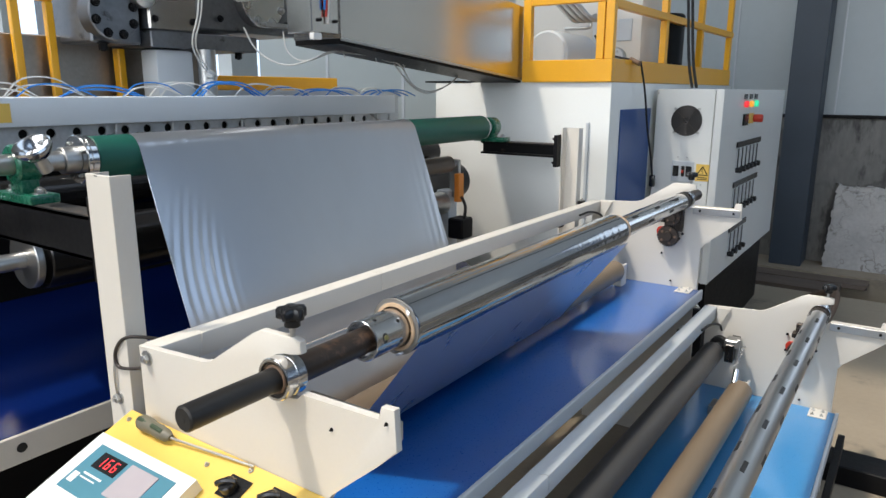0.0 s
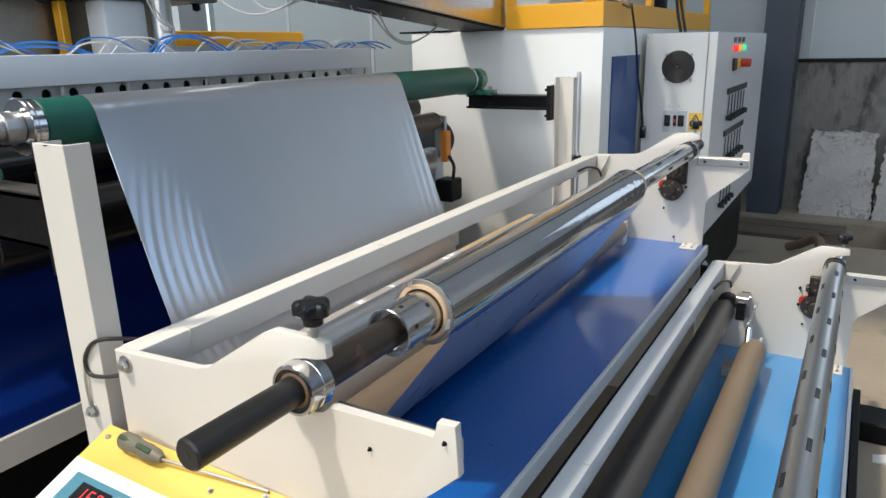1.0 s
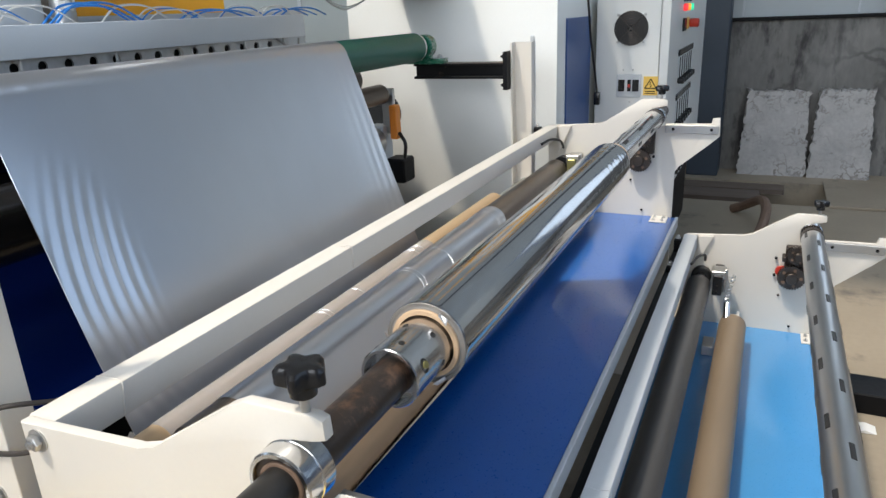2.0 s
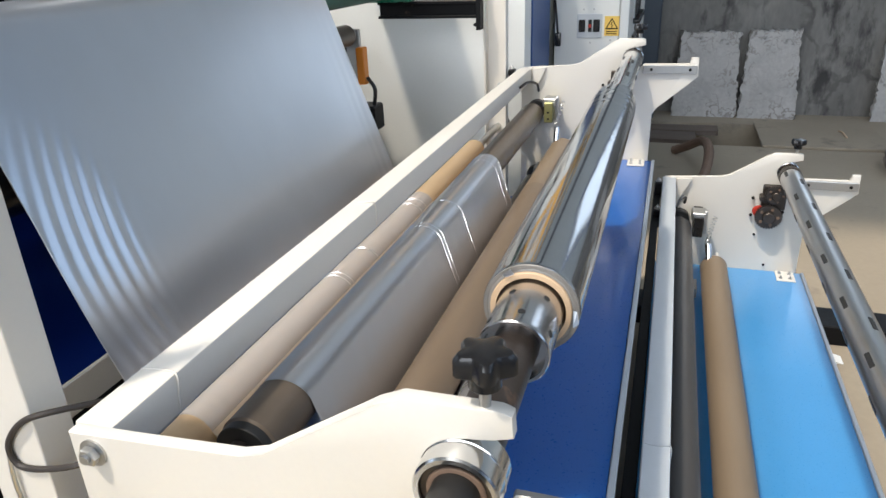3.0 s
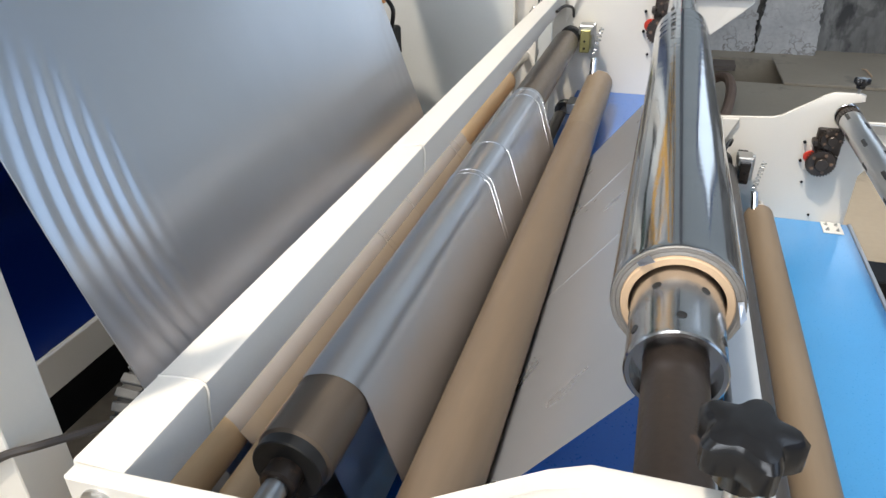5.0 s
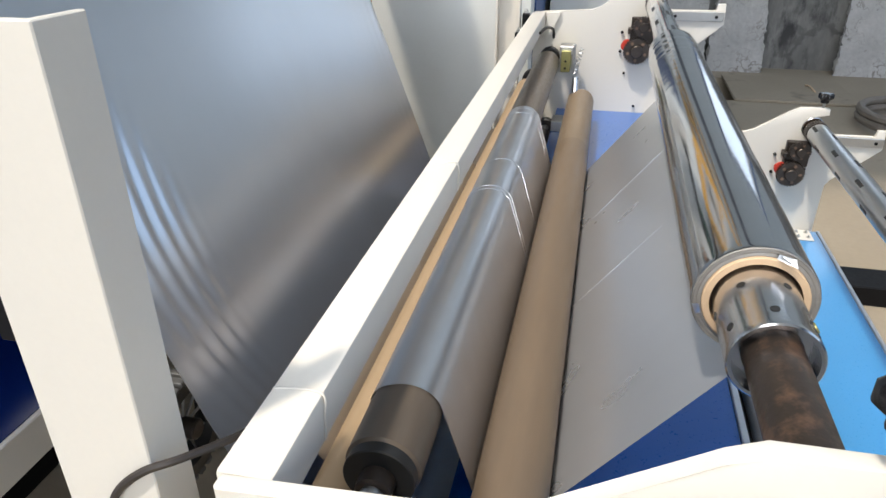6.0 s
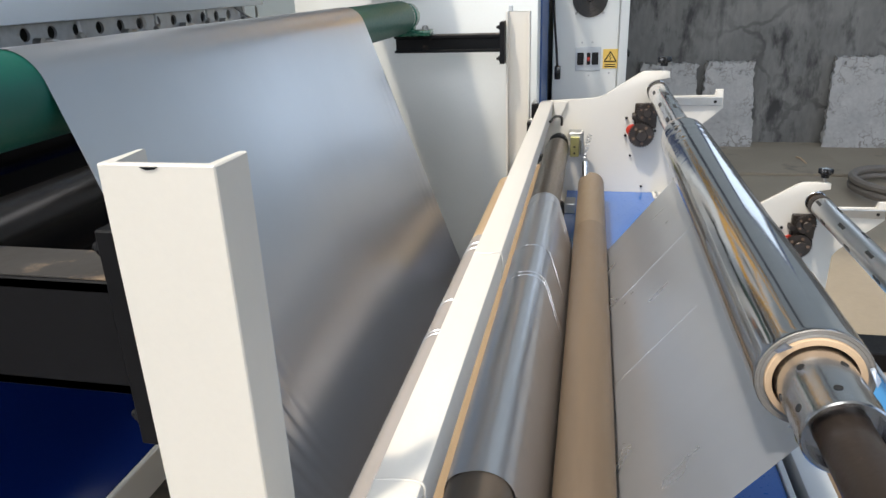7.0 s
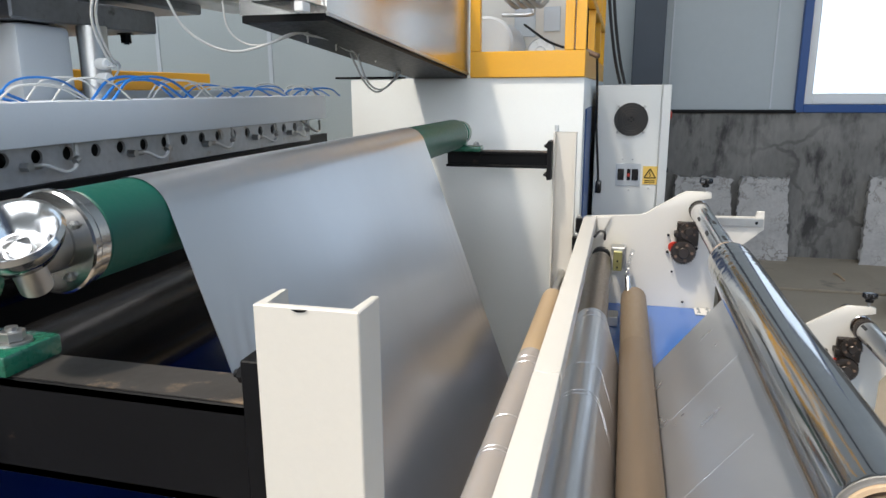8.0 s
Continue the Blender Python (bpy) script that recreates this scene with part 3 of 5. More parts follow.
    # clutch gears under the shaft's far end
    for gx, gz, r, teeth, sense in ((-0.660, 0.922, 0.030, 24, -1), (-0.672, 0.853, 0.039, 30, 1)):
        g = part("gear", gear(B(), P(gx, 2.405, gz), 0.014, r, teeth), GEARM, w, "dark toothed gear", at=P(gx, 2.41, gz))
        part("hub", cyl(B(), P(gx, 2.392, gz), P(gx, 2.405, gz), r * 0.45, 24, 0.002), GEARM, g, at=P(gx, 2.41, gz))
        for k in range(5):
            a = k * math.tau / 5
            part("bolt", cyl(B(), P(gx + 0.66 * r * math.cos(a), 2.4025, gz + 0.66 * r * math.sin(a)), P(gx + 0.66 * r * math.cos(a), 2.405, gz + 0.66 * r * math.sin(a)), r * 0.12, 10), HOSE, g, at=P(gx, 2.41, gz))
        if running:
            spins(g, sense * TURN_RATE * 0.03 / r)
    part("clutch_disc", cyl(B(), P(-0.700, 2.4195, 0.866), P(-0.700, 2.4240, 0.866), 0.018, 36, 0.002), RED, w, "red clutch disc behind the gear")
    bm = B()
    bx(bm, -0.694, -0.628, 2.425, 2.4445, 0.870, 0.946, 0.003)
    bx(bm, -0.702, -0.69, 2.41, 2.4445, 0.90, 0.916, 0.002)
    part("gear_bracket", bm, GEARM, w, "black gear bracket")
    for x, z in ((-0.718, 0.90), (-0.718, 0.845), (-0.64, 0.842), (-0.63, 0.86)):
        part("screw", hexbolt(B(), P(x, 2.4445, z), (0, -1, 0), 0.0045, 0.008, False), BLACKS, w)
    # winding shaft
    s = thing("winding_shaft", P(AX, 1.4, AZ), "slotted steel winding shaft with black journal ends" if running else "bare slotted steel winding shaft in its bearings", "shaft", "winding shafts")
    at = P(AX, 1.4, AZ)
    part("journal", cyl(B(), P(AX, 0.545, AZ), P(AX, 0.80, AZ), 0.0208, 40, 0.002), SHAFT, s, "blackened and rust-stained steel journal", at=at)
    part("journal_end", cyl(B(), P(AX, 0.385, AZ), P(AX, 0.5455, AZ), 0.0170, 40, 0.0025), JEND, s, "blackened steel shaft end", at=at)
    part("centre_hole", cyl(B(), P(AX, 0.3845, AZ), P(AX, 0.388, AZ), 0.004, 12), BLACKR, s, at=at)
    part("journal", cyl(B(), P(AX, 2.39, AZ), P(AX, 2.60, AZ), 0.0205, 32, 0.003), SHAFT, s, at=at)
    ysl = 1.72 if running else 0.80
    body = part("slotted_tube", cyl(B(), P(AX, ysl, AZ), P(AX, 2.385, AZ), 0.0295, 56, 0.002), CHROME if running else SCRATCH, s, "steel tube with rows of black slots", at=at)
    slot = None
    for row in range(6):
        a = row * 60 + 17
        y = ysl + 0.05 + (row % 2) * 0.085
        while y < 2.34:
            if slot is None:
                slot = part("slot", box(B(), at[0] - 0.0045, at[0] + 0.0045, at[1] - 0.022, at[1] + 0.022, at[2] + 0.0280, at[2] + 0.0303, 0.0012), BLACKR, body, "black rubber key slot", at=at)
                ob = slot
            else:
                ob = new("slot", slot.data)
                ob.parent = body
            ob.matrix_basis = pose(0, y + 0.022 - 1.4, 0, 0, a, 0)
            y += 0.20
    part("pinion", gear(B(), P(AX, 2.388, AZ), 0.03, 0.031, 26, 0.003), GEARM, s, "dark toothed pinion", at=at)
    # the chuck: a ring with small and large holes
    y0, y1, r = 0.702, 0.802, 0.0328
    bm = B()
    lathe(bm, P(AX, y0, AZ), P(AX, y1 + 0.03, AZ), [(0.012, 0.0212), (0.012, 0.0278), (0.0, 0.0290), (0.0, 0.0318), (0.0012, 0.0330), (0.006, 0.0330), (0.007, r), (0.125, r)], 64)
    chuck = part("chuck", bm, CHUCKM, s, "polished steel core chuck with screw holes", at=at)
    for k in range(6):
        for yy, da in ((0.722, 0), (0.762, 30)):
            m = Matrix.Translation(P(AX, yy, AZ)) @ Matrix.Rotation(radians(60 * k + da), 4, "Y")
            big = k == 0 and da == 0
            r0 = 0.0080 if big else 0.0034
            bm = B()
            ring = [m @ Vector((r0 * math.cos(j * math.tau / 16), r0 * math.sin(j * math.tau / 16) * (0.75 if big else 1), math.sqrt((r + 0.0004) ** 2 - (r0 * math.cos(j * math.tau / 16)) ** 2))) for j in range(16)]
            low = [m @ Vector((r0 * math.cos(j * math.tau / 16), r0 * math.sin(j * math.tau / 16) * (0.75 if big else 1), r - 0.006)) for j in range(16)]
            top, bot = [bm.verts.new(p) for p in ring], [bm.verts.new(p) for p in low]
            bm.faces.new(top)
            bm.faces.new(list(reversed(bot)))
            for j in range(16):
                bm.faces.new((top[j], bot[j], bot[(j + 1) % 16], top[(j + 1) % 16]))
            part("screw_hole", bm, BLACKR, chuck, at=at, smooth=0)
    m = Matrix.Translation(P(AX, 0.722, AZ))
    part("brass_screw", cyl(B(), m @ Vector((0, 0.002, 0.0306)), m @ Vector((0, 0.002, 0.0338)), 0.004, 14), ZINCY, chuck, "brass screw in the large hole", at=at)
    if running:
        spins(s, TURN_RATE, 80 - TURN_RATE * 4.1)
    return w


winder(0, 0, 0, "cream steel winding station with a blue tray, winding film", True)
winder(0.474, -0.075, -0.318, "cream steel winding station with a blue tray, empty", False)


def film_roll():
    at = (AX, 0.790, AZ)
    f = thing("film_roll", at, "half-wound glossy silver stretch film roll on a cardboard core", "film roll")
    bm = B()
    rng = random.Random(4)
    rings = [(-0.003, 0.0484), (-0.002, 0.0487), (0.002, 0.0488)]
    y = 0.01
    while y < 0.95:
        rough = 0.00008 + 0.00030 * max(0.0, (y - 0.45) / 0.5) ** 2
        rings.append((y, 0.0488 - 0.0016 * y + 0.00035 * math.sin(y * 9) + rng.uniform(-rough, rough)))
        y += 0.018 if y < 0.5 else 0.007
    rings += [(0.955, 0.0470), (0.962, 0.0460), (0.963, 0.0408)]
    loops = lathe(bm, at, (AX, 1.8, AZ), rings, 96)
    for k, ring in enumerate(loops[:3]):
        for j, v in enumerate(ring):
            v.co.y += 0.0004 * math.sin(j * 0.9) * (k > 0) + rng.uniform(-0.0003, 0.0003)
    edge = B()
    lathe(edge, at, (AX, 1.8, AZ), [(0.004, 0.0409), (-0.0035, 0.0409)] + [(-0.0040 + rng.uniform(-0.0006, 0.0006), 0.0412 + 0.0009 * k) for k in range(8)] + [(-0.0034, 0.0482), (0.001, 0.0482)], 96)
    part("roll_end", edge, EDGEM, f, "dull grey layered film edge", at=at, smooth=25)
    part("wound_film", bm, ROLLF, f, "glossy silver wound film", at=at, smooth=50)
    bm = B()
    pipe(bm, (AX, 0.783, AZ), (AX, 1.78, AZ), 0.0408, 0.0350, 64)
    part("core", bm, CORE, f, "pale cardboard core", at=at)
    for k in range(3):
        a = 0.6 + 2.1 * k
        out = Vector((math.sin(a), 0, math.cos(a)))
        c = Vector((AX, 0.7820, AZ)) + out * 0.0420
        d = Vector((math.cos(a), -0.3, -math.sin(a)))
        q = [c, c + d * 0.014 + Vector((0, -0.004, 0)), c + d * 0.012 + out * 0.005, c + out * 0.004]
        bm = B()
        lo, hi = [bm.verts.new(p) for p in q], [bm.verts.new(p + Vector((0, 0.0006, 0))) for p in q]
        bm.faces.new(lo)
        bm.faces.new(list(reversed(hi)))
        for m in range(4):
            bm.faces.new((lo[m], hi[m], hi[(m + 1) % 4], lo[(m + 1) % 4]))
        part("loose_film_end", bm, FILM, f, at=at)
    spins(f, TURN_RATE, 0)


film_roll()


def film_web():
    """The running sheet from the green roller down and over the guide rollers to the roll."""
    def tang(c1, r1, c2, r2):
        """Contact points of a taut sheet from circle 1 to circle 2; a positive radius turns clockwise as seen from the near end."""
        d = Vector((c2[0] - c1[0], c2[1] - c1[1]))
        L = d.length
        u = d / L
        n = Vector((-u.y, u.x))
        k = (r1 - r2) / L
        s = math.sqrt(1 - k * k)
        w = n * s + u * k
        return Vector(c1) + w * r1, Vector(c2) + w * r2
    e = 0.0012
    seq = [((-1.383, 1.222), 0.046 + e), ((-1.068, 0.585), -(0.030 + e)), ((-1.048, 0.768), 0.030 + e), ((-0.925, 0.600), -(0.024 + e)), ((-0.925, 0.822), 0.0354 + e), ((-0.818, 0.7265), -(0.0389 + e)), ((AX, AZ), -0.0487)]
    path = []
    c, r = seq[0]
    first = [Vector((c[0] + r * math.cos(radians(a)), c[1] + r * math.sin(radians(a)))) for a in range(200, 90, -10)]
    contacts = [tang(*a, *b) for a, b in zip(seq, seq[1:])]
    def wrap(c, r, a, b):
        a0, a1 = math.atan2(a.y - c[1], a.x - c[0]), math.atan2(b.y - c[1], b.x - c[0])
        if r > 0:
            while a1 > a0:
                a1 -= math.tau
        else:
            while a1 < a0:
                a1 += math.tau
        n = max(2, int(abs(a1 - a0) / 0.12))
        return [Vector((c[0] + abs(r) * math.cos(a0 + (a1 - a0) * k / n), c[1] + abs(r) * math.sin(a0 + (a1 - a0) * k / n))) for k in range(n + 1)]
    path = [(p, 0.0, 0.0) for p in first] + [(p, 0.0, 0.0) for p in wrap(c, r, first[-1], contacts[0][0])[1:]]
    for i, (p, q) in enumerate(contacts):
        n = 60 if i == 0 else 8
        for k in range(1, n):
            path.append((p.lerp(q, k / n), math.sin(math.pi * k / n) if i == 0 else 0.0, {1: k / n, 2: 1 - k / n}.get(i, 0.0)))
        if i + 1 < len(seq) - 1:
            path += [(v, 0.0, 1.0 if i == 1 else 0.0) for v in wrap(*seq[i + 1], q, contacts[i + 1][0])]
        else:
            path.append((q, 0.0, 0.0))
    ys = np.concatenate([np.linspace(0.800, 1.02, 70), np.linspace(1.02, 1.787, 90)[1:]])
    bm = B()
    rows = []
    normal = Vector((0.92, 0.37))
    total = len(path)
    for i, (p, sag, skew) in enumerate(path):
        row = []
        s = i / total
        for y in ys:
            off = 0.0
            if sag:
                near = max(0.0, 1 - (y - 0.805) / 0.16)
                low = min(1.0, max(0.0, (1.17 - p.y) / 0.17))
                # fan of creases by the near edge, in the lower middle of the span
                fan = (y - 0.805 + 0.10 * (sag - 1)) * 260
                off += 0.0046 * near * low * max(0, sag - 0.15) * math.sin(fan) * (0.6 + 0.4 * math.sin(y * 37))
                off += 0.004 * sag * math.sin(y * 3.1 + 0.6) + 0.0016 * sag * math.sin(y * 11 + s * 9)
                off -= 0.006 * sag * near ** 2
                off += 0.0009 * sag * max(0, 1 - (1.787 - y) / 0.12) * math.sin(y * 190 + s * 30)
            else:
                off += 0.00015 * math.sin(y * 140 + s * 40) + 0.0004 * skew * max(0.0, math.sin(y * 95 + 3 * math.sin(y * 17))) ** 6
            yy = 0.805 + (y - 0.805) * (1 - 0.016 * s) - 0.026 * max(0.0, 1 - abs(s - 0.80) / 0.20)
            yy -= skew * (0.045 + 0.12 * (y - 0.805))
            row.append(bm.verts.new((p.x + normal.x * off, yy, p.y + normal.y * off)))
        rows.append(row)
    web = thing("stretch_film_web", (-1.2, 1.3, 0.9), "silver-grey stretch film sheet, creased at one edge, over rollers", "film sheet")
    place = [[v.co.copy() for v in row] for row in rows]
    bm.free()
    over = [i for i, (p, sag, skew) in enumerate(path) if skew == 1.0]
    cut = [0, over[0], over[-1], total - 26, total - 1]
    for name, lo, hi in zip(("hanging_sheet", "tube_sheet", "guided_sheet", "winding_sheet"), cut, cut[1:]):
        bm = B()
        made = [[bm.verts.new(c) for c in row] for row in place[lo:hi + 1]]
        for a, b in zip(made, made[1:]):
            for k in range(len(ys) - 1):
                bm.faces.new((a[k], a[k + 1], b[k + 1], b[k]))
        part(name, bm, {"tube_sheet": THINF, "winding_sheet": TAUTF}.get(name, FILM), web, smooth=80)
    bm = B()
    tube(bm, [place[i][0] + Vector((0.0008, 0, 0.0004)) for i in range(26, over[0] - 10, 3)], 0.0009, 6, 2)
    part("rolled_edge", bm, FILM, web, "bright rolled film edge")
    # fine lengthwise creases in the guided and winding parts
    for k, (lo, hi) in ((150, (cut[1] - 4, total - 14)), (146, (cut[1] - 2, total - 16)), (96, (cut[1], total - 22)), (98, (cut[1] + 4, total - 20)), (112, (cut[1] - 6, total - 24)), (88, (total - 20, total - 3)), (120, (total - 18, total - 2))):
        bm = B()
        last = None
        for i in range(max(1, lo), hi):
            p, q = place[i][k], place[i - 1][k]
            t = (p - q).normalized()
            n = t.cross(Vector((0, 1, 0)))
            if n.z < 0 and n.x < 0:
                n = -n
            w = 0.0007
            drift = Vector((0, 0.0006 * (i - lo), 0))
            ring = [bm.verts.new(p + drift + Vector((0, -w, 0))), bm.verts.new(p + drift + n * 0.0007), bm.verts.new(p + drift + Vector((0, w, 0))), bm.verts.new(p + drift - n * 0.0007)]
            if last:
                for m in range(4):
                    bm.faces.new((last[m], ring[m], ring[(m + 1) % 4], last[(m + 1) % 4]))
            last = ring
        part("crease", bm, FILM, web, smooth=0)


film_web()


# ---- post frame and green roller of the film line ----
def channel(name, x0, x1, y0, depth, z0, z1, label):
    """An upright U channel with its web at y0 and its flanges reaching depth along y."""
    t = 0.006
    d = 1 if depth > 0 else -1
    out = [(x0, y0), (x1, y0), (x1, y0 + depth), (x1 - t, y0 + depth), (x1 - t, y0 + d * t), (x0 + t, y0 + d * t), (x0 + t, y0 + depth), (x0, y0 + depth)]
    bm = B()
    lo, hi = [bm.verts.new((x, y, z0)) for x, y in out], [bm.verts.new((x, y, z1 + random.uniform(-0.0008, 0.0008))) for x, y in out]
    for k in range(8):
        bm.faces.new((lo[k], lo[(k + 1) % 8], hi[(k + 1) % 8], hi[k]))
    bm.faces.new(lo)
    bm.faces.new(hi)
    bmesh.ops.bevel(bm, geom=[e for e in bm.edges], offset=0.0009, segments=1, affect="EDGES")
    return bm


def stand():
    st = thing("roller_stand", (-1.2, 1.45, FLOOR), "cream channel posts with black brackets carrying the green roller", "machine frame")
    p1 = part("post", channel("post", -1.097, -1.025, 0.548, 0.038, FLOOR, 1.226, ""), CREAM, st, "cream painted steel channel post", smooth=20)
    p2 = part("post", channel("post", -1.086, -1.014, 2.40, -0.037, FLOOR, 1.226, ""), CREAM, st, "cream painted steel channel post", smooth=20)
    part("paint_chip", prism(B(), [(-1.070, 1.2250), (-1.059, 1.2252), (-1.061, 1.2238), (-1.066, 1.2234)], 0.5472, 0.5484), BLACKS, p1, "dark chip in the paint")
    part("bolt", hexbolt(B(), (-1.064, 0.548, 0.833), (0, -1, 0), 0.008, 0.008), STEEL, p1)
    for y0, y1, zt, xe, hh, xp in ((0.556, 0.604, 1.150, -1.62, 0.08, -1.0975), (2.335, 2.395, 1.165, -1.425, 0.050, -1.0865)):
        bm = B()
        box(bm, xe, xp - 0.009, y0, y1, zt - 0.008, zt, 0.001)
        box(bm, xe, xp - 0.009, y0, y1, zt - hh, zt - hh + 0.008, 0.001)
        box(bm, xe, xp - 0.009, y0 + 0.02, y0 + 0.028, zt - hh + 0.007, zt - 0.007)
        if y0 < 1:
            box(bm, -1.62, xp - 0.009, y0, y0 + 0.006, zt - 0.079, zt - 0.001)
        br = part("bracket_beam", bm, BLACKS, st, "black painted steel bracket beam, dusty on top")
        part("dust_layer", box(B(), xe + 0.002, xp - 0.016, y0 + 0.002, y1 - 0.002, zt + 0.0003, zt + 0.0012), DUSTY, br, "brown dust on the beam")
        box_b = box(B(), xp - 0.0145, xp, y0 - 0.004, y1 + 0.004, zt - hh - 0.035, zt + 0.035, 0.001)
        part("end_plate", box_b, BLACKS, br)
        for z in (zt - hh - 0.02, zt + 0.02):
            part("bolt", hexbolt(B(), (xp - 0.0145, y1 - 0.008, z), (-1, 0, 0), 0.006, 0.006), BLACKS, br)
            part("bolt", hexbolt(B(), (xp - 0.0145, y0 + 0.008, z), (-1, 0, 0), 0.006, 0.006), BLACKS, br)
    # lower rail and its bolt hole
    rail = part("lower_rail", box(B(), -1.512, -1.492, 0.1, 2.38, 0.562, 0.628, 0.002), CREAM, st, "cream steel rail with a round hole")
    part("hole", cyl(B(), (-1.4935, 0.55, 0.598), (-1.491, 0.55, 0.598), 0.011, 20), BLACKR, rail)
    # blue cover behind the rail, its shade put into the colour
    bm = B()
    v = [bm.verts.new(p) for p in ((-1.50, 0.1, 0.630), (-1.50, 2.38, 0.630), (-1.95, 2.38, 0.80), (-1.95, 0.1, 0.80))]
    bm.faces.new(v)
    v2 = [bm.verts.new(p) for p in ((-1.50, 0.1, 0.626), (-1.50, 2.38, 0.626), (-1.95, 2.38, 0.796), (-1.95, 0.1, 0.796))]
    bm.faces.new(v2)
    for a in range(4):
        bm.faces.new((v[a], v[(a + 1) % 4], v2[(a + 1) % 4], v2[a]))
    part("cover_sheet", bm, BLUED, st, "glossy blue cover sheet, colour darkened for shade")
    # black panel added inside the line in place of the shade there
    part("shade_panel", box(B(), -1.97, -1.955, 0.1, 2.6, FLOOR, 1.20), BLACKS, st, "added dark panel standing in for interior shade")
    # dark rolls inside
    for x, z, r, y0 in ((-1.62, 0.98, 0.075, 0.69), (-1.75, 1.10, 0.05, 0.66)):
        ro = part("inner_roll", cyl(B(), (x, y0, z), (x, 2.45, z), r, 48, 0.003), DARKM, st, "dark polished roll")
        part("journal", cyl(B(), (x, 0.40, z), (x, y0, z), 0.02, 24), STEEL, ro)
        part("flange", cyl(B(), (x, y0 - 0.03, z), (x, y0 - 0.012, z), r * 0.9, 40, 0.002), STEEL, ro)


stand()


def green_roller():
    cx, cz, r = -1.383, 1.222, 0.046
    g = thing("green_roller", (cx, 1.4, cz), "green rubber-covered roller with steel end flanges", "roller")
    at = (cx, 1.4, cz)
    part("covering", cyl(B(), (cx, 0.7105, cz), (cx, 2.262, cz), r, 64, 0.002), GREEN, g, "green rubber covering", at=at)
    fl = part("flange", cyl(cyl(B(), (cx, 0.684, cz), (cx, 0.694, cz), r * 1.08, 56, 0.002), (cx, 0.6942, cz), (cx, 0.710, cz), r * 1.02, 56, 0.002), CHROME, g, "chromed end flange with bolts", at=at)
    for k in range(4):
        a = k * math.tau / 4 + 0.5
        part("bolt", hexbolt(B(), (cx + 0.036 * math.cos(a), 0.684, cz + 0.036 * math.sin(a)), (0, -1, 0), 0.0045, 0.004, False), STEEL, fl, at=at)
    part("journal", cyl(B(), (cx, 0.47, cz), (cx, 0.690, cz), 0.020, 32), STEEL, g, at=at)
    part("collar", cyl(B(), (cx, 0.652, cz), (cx, 0.6845, cz), 0.027, 32, 0.002), STEEL, g, at=at)
    part("ring", cyl(B(), (cx, 2.260, cz), (cx, 2.272, cz), r * 0.97, 48, 0.002), WHITEPL, g, at=at)
    part("journal", cyl(B(), (cx, 2.27, cz), (cx, 2.37, cz), 0.02, 32), STEEL, g, at=at)
    spins(g, -TURN_RATE * 0.053 / r)
    # bearing housings on the brackets
    for y, sign in ((0.555, -1), (2.285, 1)):
        h = thing("bearing_housing", (cx, y, 1.15), "green cast bearing housing bolted to a black bracket", "bearing", "green bearing housings")
        yb, zf = (y + 0.055, 1.165) if sign > 0 else (0.580, 1.15)
        part("foot", box(B(), cx - 0.065, cx + 0.075, yb - 0.028, yb + 0.028, zf + 0.0005, zf + 0.018, 0.003, 2), GREENP, h, "green enamelled foot")
        bm = B()
        lathe(bm, (cx, yb - 0.022, cz), (cx, yb + 0.022, cz), [(0, 0.0215), (0, 0.034), (0.004, 0.038), (0.040, 0.038), (0.044, 0.034), (0.044, 0.0215), (0, 0.0215)], 40)
        box(bm, cx - 0.024, cx + 0.024, yb - 0.017, yb + 0.017, zf + 0.016, 1.195 + 0.01, 0.004, 2)
        part("housing", bm, GREENP, h, "green enamelled bearing body")
        for x in (cx - 0.048, cx + 0.056):
            part("bolt", hexbolt(B(), (x, yb, zf + 0.018), (0, 0, 1), 0.0095, 0.008), STEEL, h)
        if sign < 0:
            c = Vector((-1.292, 0.562, 1.256))
            d = Vector((0.22, -0.48, 0.85)).normalized()
            bm = B()
            lathe(bm, c - d * 0.02, c + d, [(0.0, 0.010), (0.006, 0.025), (0.018, 0.033), (0.026, 0.0355), (0.030, 0.0335), (0.028, 0.030), (0.016, 0.024), (0.010, 0.019), (0.009, 0.011), (0.016, 0.009), (0.018, 0.0)], 48)
            part("handwheel", bm, CHROME, h, "chromed cup-shaped handwheel")
            part("handwheel_stem", cyl(B(), c - d * 0.05, c - d * 0.012, 0.012, 24), STEEL, h)


green_roller()


